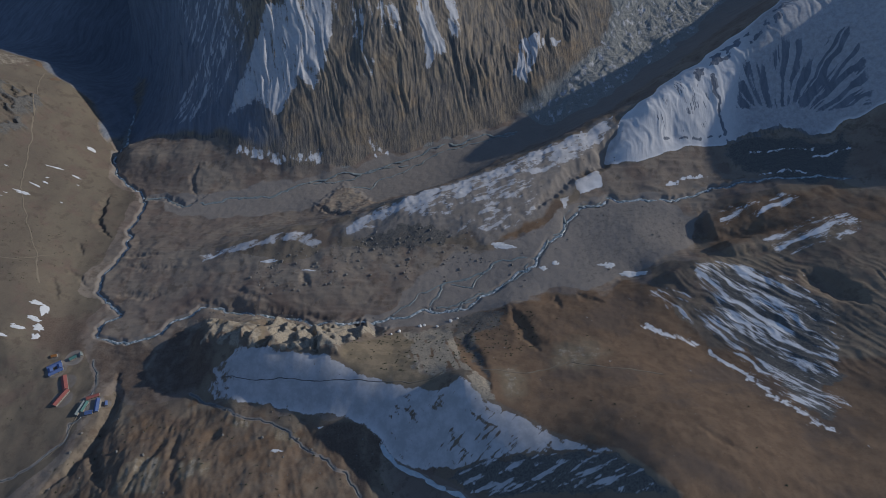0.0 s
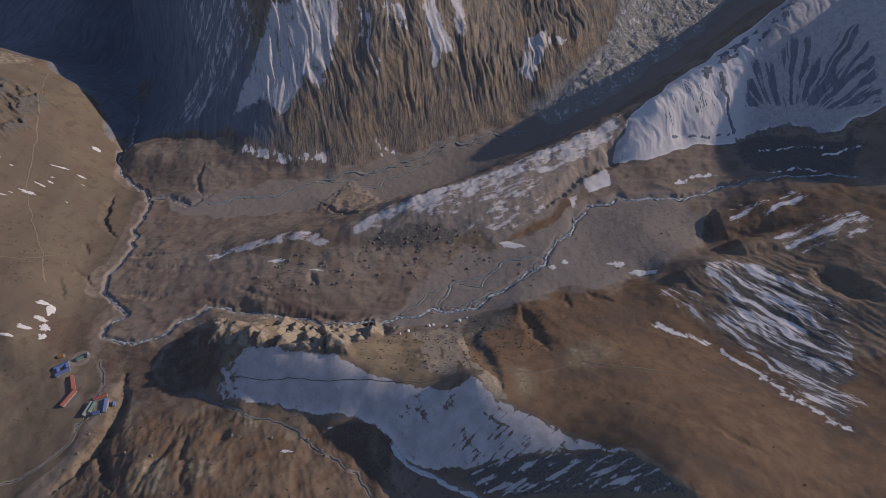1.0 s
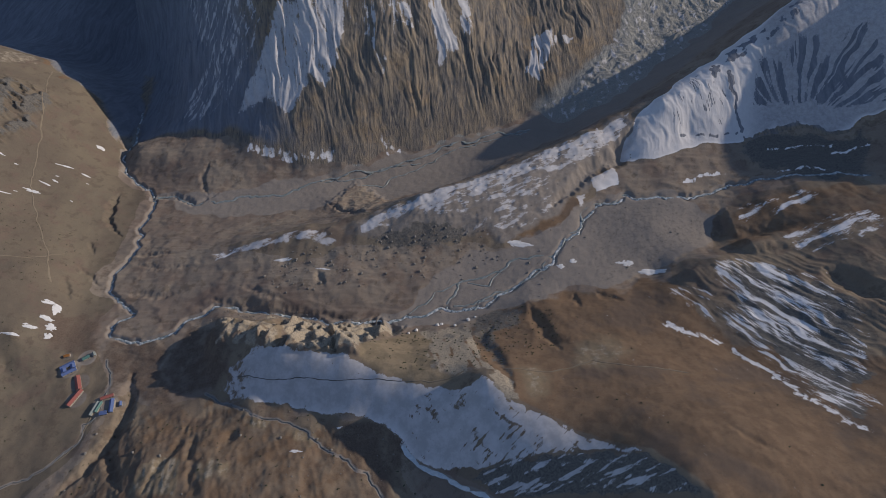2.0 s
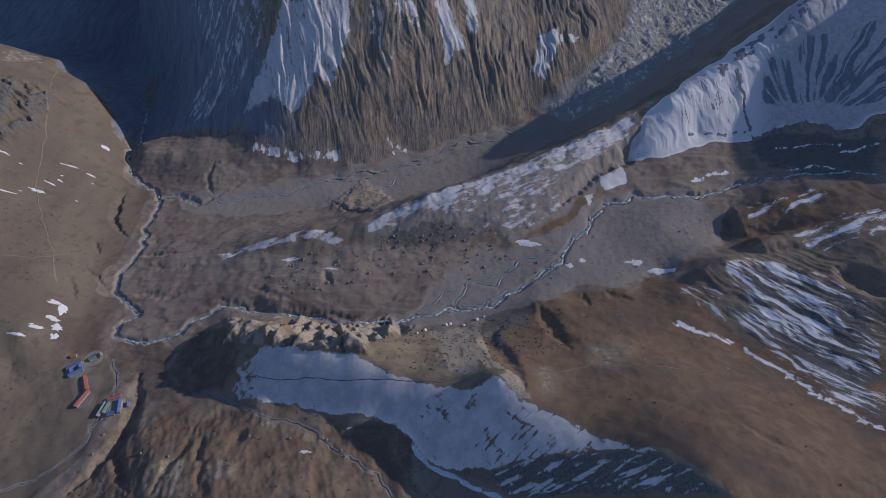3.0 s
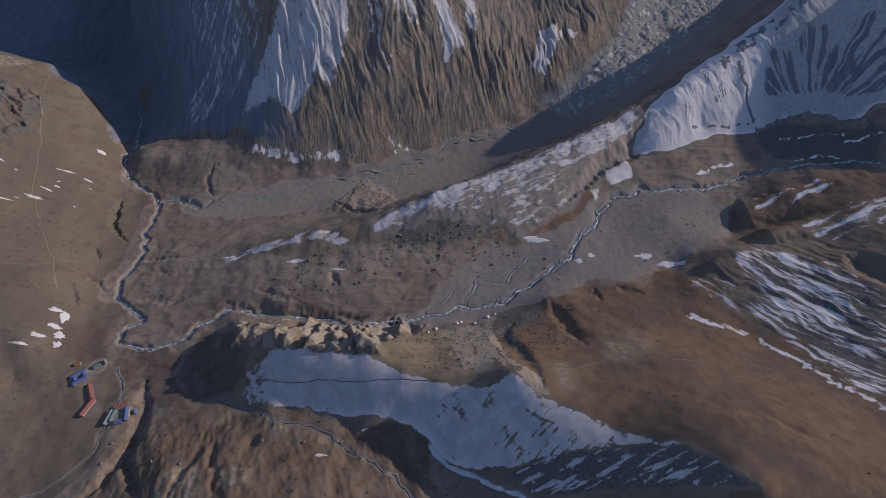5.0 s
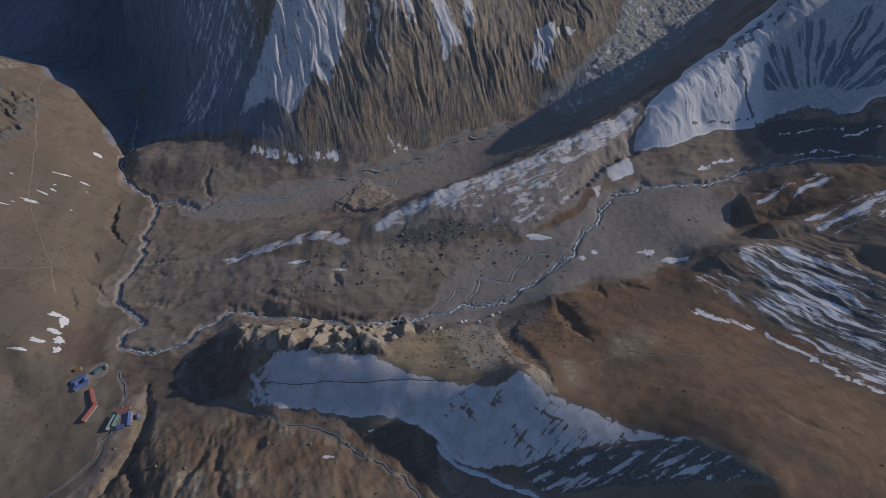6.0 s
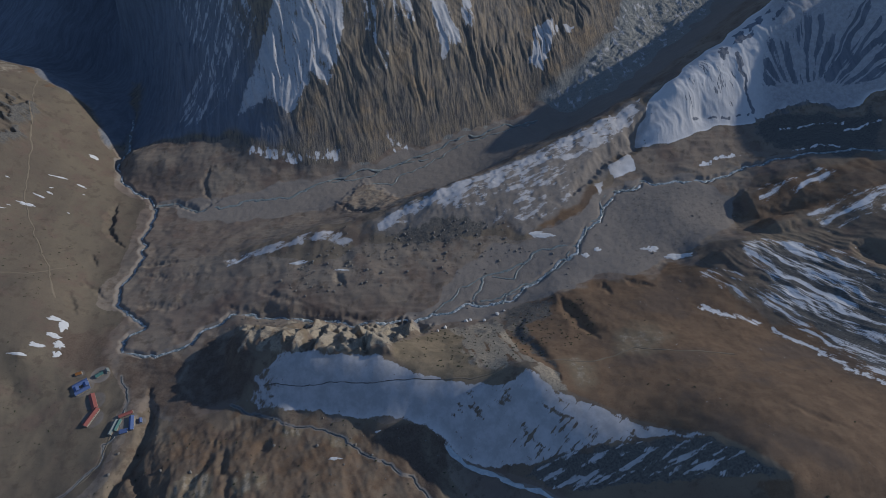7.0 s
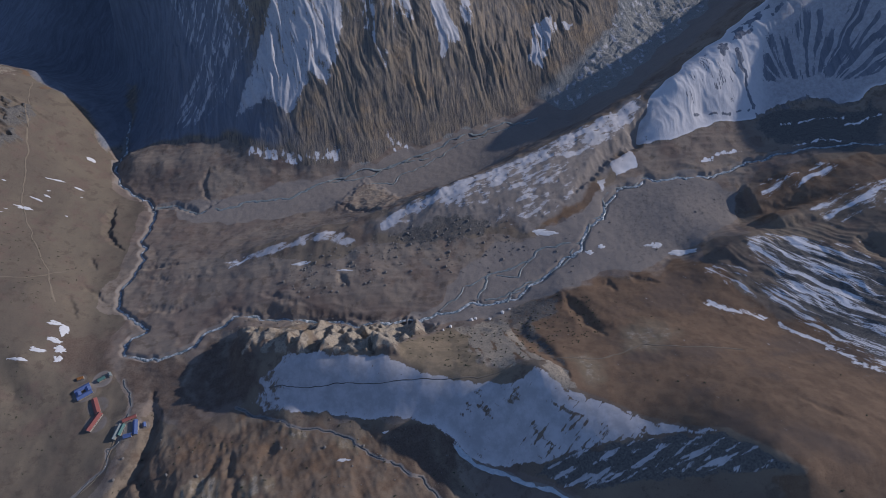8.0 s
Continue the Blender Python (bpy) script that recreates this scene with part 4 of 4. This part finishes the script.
# benches worn by the footpaths
PATHS = [(wander(line, 2, 30, 280), wide, dark) for line, wide, dark in ((BENCH, 0.33, True), (TRAIL, 0.8, False), (TRAIL_B, 0.8, False),
         (WEST_TRAIL, 0.8, False), (WEST_TRAIL_B, 0.7, False), (LANE, 0.9, False))]
for line, wide, dark in PATHS:
    worn = 1 - smooth(wide, wide + 2.5, near(line, wide + 4))
    z -= 0.3 * worn
    masks["snow"] = masks["snow"] * (1 - (0.2 if dark else 0.5) * worn)
lumps = 3.5 * fbm(grid_x / 8, grid_y / 8, 3, 291, 0.65)
for line, wide in ((LONE_STRIPE, 4.5), (LONE_STRIPE_B, 3.5), (VALE_SNOW, 2), (VALE_SNOW_B, 2.5), (VALE_SNOW_C, 2.5), (VALE_SNOW_D, 3)):
    d = near(wander(line, 3, 18, 290), wide + 5) + lumps
    masks["snow"] = np.maximum(masks["snow"], 0.72 * (1 - smooth(wide - 4, wide + 4, d)))

# level ground under the houses
for x, y, r in ((-533, 453, 12), (-511, 433, 11), (-506, 409, 11), (-465, 400, 14), (-517, 472, 9), (-543, 473, 4), (-447, 403, 3)):
    d = near([(x - 0.1, y), (x + 0.1, y)], r + 9)
    level = 1 - smooth(r, r + 8, d)
    z += level * (float(z[np.searchsorted(ys, y), np.searchsorted(xs, x)]) - z)
    masks["gravel"] = np.maximum(masks["gravel"], (0.8 if (x, y) == (-517, 472) else 0.55) * level)

cells = kind[:-1, :-1]
SHEETS = [("ground", "brown alpine valley floor of turf, gravel and silt", "valley floor", PLAIN_TURF),
          ("mountain", "steep ribbed brown rock wall streaked with snow", "mountain", ROCK),
          ("glacier", "grey rubble-covered glacier tongue with broken ice", "glacier", ROCK),
          ("moraine", "long narrow moraine ridge dusted with snow", "moraine", BANK_TURF),
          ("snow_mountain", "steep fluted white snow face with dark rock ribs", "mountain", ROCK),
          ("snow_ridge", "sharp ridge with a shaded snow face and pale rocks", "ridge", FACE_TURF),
          ("snowy_spur", "grey-brown spur streaked with long snow stripes", "hillside", SPUR_TURF),
          ("near_hill", "rough brown grassy hill cut by gullies", "hill", TURF),
          ("west_hillside", "smooth tan grassy hillside above the river", "hillside", TAN_TURF),
          ("brown_hillside", "smooth rust-brown grassy slope below the ridge crest", "hillside", RUST_TURF),
          ("gorge_side", "steep rock side of a deep gorge, shade painted in blue-grey", "gorge", ROCK),
          ("snowy_knoll", "dark brown knoll with broken snow stripes", "hillside", KNOLL_TURF)]
for k, (name, label, category, material) in enumerate(SHEETS):
    ob = sheet(name, xs, ys, z, masks, cells == k, material)
    tagged(ob, label, category, kind="structure")


# ---- water ----
def water(name, color, rough, white=(0.56, 0.585, 0.59), calm=0.42):
    n = Nodes(name)
    foam = n.step(n.noise(0.22, 5, 0.75), calm, calm + 0.2)
    return n.finish(n.mix(foam, color, white), rough, [(n.noise(0.8, 3), 0.4, 0.3)], 0.5)


WATER, ICE_SHEET = water("glacial_water", (0.11, 0.155, 0.18), 0.3), water("creek_ice", (0.42, 0.47, 0.5), 0.45)
CHANNEL_WATER = water("channel_water", (0.155, 0.182, 0.178), 0.4, (0.25, 0.267, 0.262))
BROOK_WATER = water("brook_water", (0.09, 0.10, 0.10), 0.35, (0.19, 0.195, 0.19))
LABELS = {"river": "pale blue braided glacial river with white riffles", "stream": "thin grey-blue meltwater stream over gravel",
          "channel": "narrow side channel across grey river gravel", "brook": "narrow stony brook through brown turf",
          "ice_creek": "frozen white creek in a shaded gully"}


def ribbon(name, line, half, seed, material):
    """A strip of water that lies in its bed."""
    p = np.array(line)
    t = np.gradient(p, axis=0)
    t /= np.hypot(*t.T)[:, None] + 1e-9
    s = np.arange(len(p)) * 3.0
    w = half * (1 + 0.45 * fbm(s / 18, s * 0 + seed, 2, seed))
    side = np.stack([-t[:, 1], t[:, 0]], 1) * w[:, None]
    level = np.convolve(np.pad(ground_at(p[:, 0], p[:, 1]), 4, "edge"), np.ones(9) / 9, "valid") + {"brook": 0.6, "channel": 0.5, "stream": 0.5}.get(name, 0.75)
    verts, faces = [], []
    for k in range(len(p)):
        for f, drop in ((-1.25, 0.7), (-0.9, 0.05), (0, 0), (0.9, 0.05), (1.25, 0.7)):
            verts.append((p[k, 0] + f * side[k, 0], p[k, 1] + f * side[k, 1], level[k] - drop))
        if k:
            a, b = 5 * (k - 1), 5 * k
            faces += [(a + i, b + i, b + i + 1, a + i + 1) for i in range(4)]
    me = bpy.data.meshes.new(name)
    me.from_pydata(verts, [], faces)
    me.polygons.foreach_set("use_smooth", np.ones(len(faces), bool))
    me.materials.append(material)
    return tagged(new(name, me), LABELS[name], "water", kind="structure")


for seed, (name, line, half, deep, beside) in enumerate(COURSES):
    ribbon(name, line, half, 300 + seed, {"ice_creek": ICE_SHEET, "brook": BROOK_WATER, "channel": CHANNEL_WATER, "stream": CHANNEL_WATER}.get(name, WATER))


# ---- footpaths ----
n = Nodes("path_earth")
PATH_EARTH = n.finish(n.mix(n.noise(0.25, 5, 0.7), (0.15, 0.122, 0.09), (0.24, 0.20, 0.15)), 0.95, [(n.noise(1.2, 4), 0.5, 0.2)])
n = Nodes("path_stone")
PATH_STONE = n.finish(n.mix(n.noise(0.25, 5, 0.7), (0.08, 0.078, 0.076), (0.17, 0.16, 0.15)), 0.95, [(n.noise(1.2, 4), 0.5, 0.2)])
for line, wide, dark in PATHS:
    t = np.gradient(line, axis=0)
    t /= np.hypot(*t.T)[:, None] + 1e-9
    s = np.arange(len(line)) * 3.0
    w = wide * (1 + 0.5 * fbm(s / 12, s * 0 + 3.3, 2, 310))
    verts, faces = [], []
    for f, lift in ((-1.3, -0.2), (-0.9, 0.3), (0.0, 0.38), (0.9, 0.3), (1.3, -0.2)):
        px, py = line[:, 0] - f * w * t[:, 1], line[:, 1] + f * w * t[:, 0]
        verts += np.stack([px, py, ground_at(px, py) + lift], 1).tolist()
    m = len(line)
    for r in range(4):
        faces += [(r * m + k, r * m + k + 1, (r + 1) * m + k + 1, (r + 1) * m + k) for k in range(m - 1)]
    me = bpy.data.meshes.new("footpath")
    me.from_pydata(verts, [], faces)
    me.polygons.foreach_set("use_smooth", np.ones(len(faces), bool))
    me.materials.append(PATH_STONE if dark else PATH_EARTH)
    tagged(new("footpath", me), "dark stony footpath across the snow face" if dark else "narrow trodden footpath of dusty earth", "path", kind="structure")

# ---- snow patches ----
PATCHES = [(-767, 821, 13.7, 3.1), (-669, 925, 10.9, 6.7), (-687, 842, 18.8, 3.6), (-658, 838, 10.1, 3.6), (-689, 804, 7.9, 2.7), (-699, 793, 16.7, 2.7), (-709, 770, 21.7, 4.9), (-737, 747, 23.1, 2.7), (-590, 549, 15.0, 5.2), (-580, 541, 7.5, 17.4), (-584, 523, 14.1, 6.1), (-576, 512, 10.3, 9.3),
           (-575, 498, 7.5, 9.3), (-596, 505, 14.1, 5.2), (-612, 489, 20.7, 3.4), (-602, 508, 4.7, 2.6), (-594, 552, 5.6, 3.0), (-690, 815, 4.3, 1.8), (-742, 812, 5.1, 1.8), (-725, 758, 5.8, 1.4), (-655, 770, 4.3, 1.8), (-650, 820, 3.6, 1.4), (143, 583, 9.6, 6.8), (162, 591, 9.6, 6.8),
           (-147, 343, 7.2, 2.2), (235, 583, 21.6, 8.2), (268, 565, 31.2, 9.8), (88, 627, 35.2, 8.2), (-192, 313, 12, 4), (-266, 622, 24, 4.5), (-202, 599, 20, 3)]
n = Nodes("old_snow")
OLD_SNOW = n.finish(n.mix(n.noise(0.3, 5), (0.66, 0.66, 0.66), (0.5, 0.5, 0.5)), 0.8, [(n.noise(0.5, 4), 0.5, 0.5)])


def snow_patch(x, y, length, width, seed):
    """A thin ragged sheet of snow, thicker in its middle."""
    half, cell = 0.95 * max(length, width), 0.8
    turn = random.Random(seed).uniform(-0.3, 0.3)
    u, v = np.meshgrid(np.arange(-half, half, cell), np.arange(-half, half, cell))
    a, b = u * math.cos(turn) + v * math.sin(turn), v * math.cos(turn) - u * math.sin(turn)
    body = 1 - (2 * a / length) ** 2 - (2 * b / width) ** 2 + 1.1 * fbm(a / (0.45 * length) + seed, b / (0.45 * width), 4, seed, 0.6)
    zero = float(ground_at(x, y))
    zz = ground_at(u + x, v + y) - zero + np.clip(0.6 * body, -0.4, 0.4) + 0.1
    wet = body > 0
    used = wet[:-1, :-1] | wet[1:, :-1] | wet[:-1, 1:] | wet[1:, 1:]
    j, i = np.nonzero(used)
    k = j * u.shape[1] + i
    quads = np.stack([k, k + 1, k + 1 + u.shape[1], k + u.shape[1]], 1)
    corners, where = np.unique(quads, return_inverse=True)
    faces = where.reshape(-1, 4).tolist()
    flat, zz = np.stack([u.ravel()[corners], v.ravel()[corners]], 1), zz.ravel()[corners]
    me = bpy.data.meshes.new("snow_patch")
    me.from_pydata([(*p, q) for p, q in zip(flat.tolist(), zz.tolist())], [], faces)
    me.polygons.foreach_set("use_smooth", np.ones(len(faces), bool))
    me.materials.append(OLD_SNOW)
    ob = new("snow_patch", me)
    ob.location = (x, y, zero)
    large = length * width > 250
    return tagged(ob, ("broad" if large else "small") + " white patch of old snow on the turf", "snow patch", "snow patches")


for seed, patch in enumerate(PATCHES):
    snow_patch(*patch, 400 + seed)


# ---- boulders ----
def rock_shape(rng, size):
    """A worn, uneven boulder as vertices and faces."""
    bm = bmesh.new()
    bmesh.ops.create_icosphere(bm, subdivisions=1, radius=1.0)
    stretch = [rng.uniform(0.7, 1.3) for _ in range(3)]
    for v in bm.verts:
        k = rng.uniform(0.75, 1.2)
        v.co = Vector((v.co.x * stretch[0], v.co.y * stretch[1], v.co.z * stretch[2] * 0.8)) * k * size * 0.5
    bm.verts.ensure_lookup_table()
    out = [v.co.copy() for v in bm.verts], [[v.index for v in f.verts] for f in bm.faces]
    bm.free()
    return out


n = Nodes("boulder_stone")
STONE = n.finish(n.mix(n.noise(0.6, 5), (0.13, 0.12, 0.11), (0.26, 0.24, 0.21)), 0.9, [(n.noise(1.5, 4), 0.6, 0.4)])
n = Nodes("pale_stone")
PALE_STONE = n.finish(n.mix(n.noise(0.5, 5), (0.5, 0.48, 0.45), (0.7, 0.69, 0.67)), 0.85, [(n.noise(1.0, 4), 0.6, 0.5)])
rng = random.Random(5)
for x, y, size in ((-62, 488, 5), (-34, 495, 7), (-28, 497, 4), (-10, 492, 6), (8, 501, 5), (-72, 480, 4), (18, 505, 4)):
    co, faces = rock_shape(rng, size)
    me = bpy.data.meshes.new("boulder")
    me.from_pydata(co, [], faces)
    me.materials.append(PALE_STONE)
    ob = new("boulder", me)
    ob.location = (x, y, float(ground_at(x, y)) + size * 0.15)
    tagged(ob, "pale weathered boulder on the rim of the bank", "boulder", "boulders on the bank")
TERRACE_AREA = [(-230, 640), (40, 655), (60, 600), (-60, 570), (-260, 560), (-300, 590)]
shapes = []
for k in range(6):
    co, faces = rock_shape(rng, 1.0)
    me = bpy.data.meshes.new("boulder")
    me.from_pydata(co, [], faces)
    me.materials.append(STONE)
    shapes.append(me)


def scatter(area, count, top=1350):
    """Random places inside an area."""
    ax, ay = np.array(area).T
    while count:
        x, y = rng.uniform(ax.min(), ax.max()), rng.uniform(ay.min(), ay.max())
        if y < top and inside(area, np.array([x]), np.array([y]))[0] > 0:
            count -= 1
            yield x, y


for area, count in ((TERRACE_AREA, 60), (HUMMOCKS, 16), (WASH_AREA, 10), (HILL_AREA, 14)):
    for x, y in scatter(area, count):
        size = rng.uniform(2.4, 4.4)
        ob = new("boulder", shapes[rng.randrange(6)])
        ob.matrix_world = pose(x, y, float(ground_at(x, y)) + size * 0.16, 0, 0, rng.uniform(0, 360)) @ Matrix.Diagonal((size, size, size, 1))
        tagged(ob, "large grey boulder on the " + ("gravel flat" if area is WASH_AREA else "brown turf"), "boulder", "boulders of the valley")
verts, faces = [], []
for area, count in ((TERRACE_AREA, 620), (GLACIER_AREA, 120), ([(-360, 520), (-330, 555), (-150, 520), (-150, 500)], 160), (WASH_AREA, 110),
                    (HILL_AREA, 260), (ROCKS_AREA, 200), (MORAINE_AREA, 300)):
    for x, y in scatter(area, count):
        size = 0.8 + 1.6 * rng.random() ** 3
        co, ff = rock_shape(rng, size)
        start, lift = len(verts), float(ground_at(x, y)) + size * 0.15
        verts += [(c.x + x, c.y + y, c.z + lift) for c in co]
        faces += [[i + start for i in f] for f in ff]
me = bpy.data.meshes.new("rubble")
me.from_pydata(verts, [], faces)
me.materials.append(STONE)
tagged(new("rubble", me), "loose grey stones strewn over the valley floor", "rubble", kind="stuff")

# ---- low shrubs ----
n = Nodes("juniper")
LEAF = n.finish(n.mix(n.noise(1.2, 4), (0.035, 0.045, 0.028), (0.075, 0.075, 0.045)), 0.9, [(n.noise(3.0, 4), 0.8, 0.3)])
verts, faces = [], []
TAN_AREA = [(-130, 470), (-60, 485), (0, 488), (40, 500), (120, 500), (120, 430), (40, 385), (-20, 385), (-70, 395), (-115, 420)]
for area, count in ((TAN_AREA, 260), (BROWN_AREA, 25), ([(-800, 560), (-600, 560), (-590, 720), (-780, 740)], 120), (HILL_AREA, 120), ([(-700, 380), (-560, 330), (-540, 430), (-640, 520)], 40)):
    for x, y in scatter(area, count):
        for _ in range(3):
            size = rng.uniform(0.7, 1.7)
            dx, dy = rng.uniform(-1.2, 1.2), rng.uniform(-1.0, 1.0)
            co, ff = rock_shape(rng, size)
            start, lift = len(verts), float(ground_at(x + dx, y + dy)) + size * 0.15
            verts += [(c.x + x + dx, c.y + y + dy, c.z * 0.7 + lift) for c in co]
            faces += [[i + start for i in f] for f in ff]
me = bpy.data.meshes.new("shrubs")
me.from_pydata(verts, [], faces)
me.materials.append(LEAF)
tagged(new("shrubs", me), "low dark juniper shrubs dotted over the slopes", "shrubs", kind="stuff")

# ---- lodges ----
def plain(name, color, rough=0.8, dirt=0.25):
    n = Nodes(name)
    return n.finish(n.mix(n.math("MULTIPLY", n.step(n.noise(0.9, 5), 0.4, 0.7), dirt), color, tuple(0.45 * c for c in color)), rough, [(n.noise(3.0, 3), 0.3, 0.1)])


BLUE_TIN, RED_TIN, TEAL_TIN = plain("blue_sheet_roof", (0.11, 0.16, 0.32), 0.5), plain("red_sheet_roof", (0.34, 0.12, 0.10), 0.55), plain("teal_sheet_roof", (0.09, 0.19, 0.17), 0.5)
GREY_TIN, RUST_TIN, WALL_STONE = plain("grey_sheet_roof", (0.22, 0.25, 0.24), 0.5), plain("rusty_sheet_roof", (0.34, 0.15, 0.05), 0.7), plain("stone_wall", (0.30, 0.27, 0.23), 0.9)
PANE, FRAME = plain("window_pane", (0.03, 0.04, 0.05), 0.1, 0.0), plain("painted_wood", (0.35, 0.30, 0.24), 0.7)


def part(name, bm, material, parent, label=""):
    me = bpy.data.meshes.new(name)
    bm.to_mesh(me)
    bm.free()
    me.materials.append(material)
    ob = new(name, me)
    ob.parent = parent
    return tagged(ob, label) if label else ob


def box(bm, x0, x1, y0, y1, z0, z1, m=Matrix()):
    v = [bm.verts.new(m @ Vector((x, y, z))) for z in (z0, z1) for x, y in ((x0, y0), (x1, y0), (x1, y1), (x0, y1))]
    for f in ((3, 2, 1, 0), (4, 5, 6, 7), (0, 1, 5, 4), (1, 2, 6, 5), (2, 3, 7, 6), (3, 0, 4, 7)):
        bm.faces.new([v[i] for i in f])


def wing(parent, x, y, angle, length, width, roof, eaves=2.8, rise=1.5):
    """One range of a house along its own x: walls with openings set in, a gable roof of ribbed sheet, windows and a door."""
    m = pose(x, y, 0, 0, 0, angle)
    l, w = length / 2, width / 2
    bm = bmesh.new()
    for x0, x1, y0, y1 in ((-l, l, -w, -w + 0.4), (-l, l, w - 0.4, w), (-l, -l + 0.4, -w + 0.4, w - 0.4), (l - 0.4, l, -w + 0.4, w - 0.4)):
        box(bm, x0, x1, y0, y1, -2.5, eaves, m)
    for s in (-l, l - 0.4):
        v = [bm.verts.new(m @ Vector(p)) for p in ((s, -w, eaves), (s + 0.4, -w, eaves), (s + 0.4, w, eaves), (s, w, eaves), (s, 0, eaves + rise), (s + 0.4, 0, eaves + rise))]
        for f in ((0, 4, 3), (1, 2, 5), (0, 1, 5, 4), (3, 4, 5, 2)):
            bm.faces.new([v[i] for i in f])
    part("wall", bm, WALL_STONE, parent)
    bm = bmesh.new()
    over, thick = 0.5, 0.12
    fall = rise / w
    k = max(2, int(length / 0.9))
    for side in (-1, 1):
        for i in range(k):
            a, b = -l - over + (length + 2 * over) * i / k, -l - over + (length + 2 * over) * (i + 1) / k
            lift = 0.05 * (i % 2)
            pts = [(a, 0, eaves + rise + lift), (b, 0, eaves + rise + lift), (b, side * (w + over), eaves - fall * over + lift), (a, side * (w + over), eaves - fall * over + lift)]
            top = [bm.verts.new(m @ Vector((p[0], p[1], p[2] + thick))) for p in pts]
            low = [bm.verts.new(m @ Vector(p)) for p in pts]
            bm.faces.new(top)
            bm.faces.new(low[::-1])
            for j in range(4):
                bm.faces.new((top[j], low[j], low[(j + 1) % 4], top[(j + 1) % 4]))
    box(bm, -l - over, l + over, -0.18, 0.18, eaves + rise + 0.08, eaves + rise + 0.26, m)
    part("roof", bm, roof, parent)
    for side in (-1, 1):
        for i in range(max(1, int(length // 4))):
            c = -l + (i + 0.5) * length / max(1, int(length // 4))
            bm = bmesh.new()
            if side < 0 and i == 0:
                box(bm, c - 0.5, c + 0.5, -w - 0.06, -w + 0.02, 0.0, 2.0, m)
                part("door", bm, FRAME, parent, "plain wooden door")
            else:
                box(bm, c - 0.6, c + 0.6, side * w - 0.05, side * w + 0.05, 0.9, 2.0, m)
                win = part("window", bm, FRAME, parent)
                bm = bmesh.new()
                box(bm, c - 0.5, c + 0.5, side * w - 0.07, side * w + 0.07, 1.0, 1.9, m)
                part("pane", bm, PANE, win, "dark glass pane")


def house(name, x, y, wings, label, category="lodge"):
    """Ranges of a house, each: offset x and y, angle, length, width, roof."""
    low = min(float(ground_at(x + w[0], y + w[1])) for w in wings)
    high = max(float(ground_at(x + w[0], y + w[1])) for w in wings)
    ob = new(name)
    ob.location = (x, y, 0.4 * low + 0.6 * high)
    for w in wings:
        wing(ob, *w)
    return tagged(ob, label, category, "mountain lodges" if category == "lodge" else "")


house("lodge", -533, 453, [(3.3, -5.0, 33, 18, 6, BLUE_TIN), (-3.3, 5.0, 33, 18, 6, BLUE_TIN), (5.0, 3.3, 123, 6.2, 5.8, BLUE_TIN), (-5.0, -3.3, 123, 6.2, 5.8, BLUE_TIN)],
      "square blue-roofed stone lodge round a small courtyard")
house("lodge", -509, 421, [(-3.0, 11.0, -61, 23, 6.5, RED_TIN), (1.5, -11.0, 70, 24, 6.5, RED_TIN)], "bent red-roofed stone lodge with two long ranges")
house("lodge", -465, 399, [(10.5, -1.0, -76, 19, 5, BLUE_TIN), (4.0, -11.0, 9, 9, 5, BLUE_TIN), (0.0, 12.0, 20, 16, 4.2, RED_TIN), (-11.0, -4.5, 80, 19, 4, GREY_TIN),
                           (-6.0, -2.5, 80, 14, 3.6, TEAL_TIN)], "stone lodge with blue, red and grey roofs round a yard")
house("shed", -447, 403, [(0, 0, -70, 6, 3.5, BLUE_TIN)], "small blue-roofed shed beside the ravine", "shed")
house("shed", -517, 471, [(0, 0, 33, 9, 5, TEAL_TIN)], "low teal-roofed shed in a gravel yard", "shed")
house("shed", -508, 476, [(0, 0, 123, 6, 3.5, GREY_TIN)], "low grey-roofed shed in a gravel yard", "shed")
house("shed", -543, 473, [(0, 0, 15, 7, 4, RUST_TIN)], "small rusty-roofed shed above the lodge", "shed")
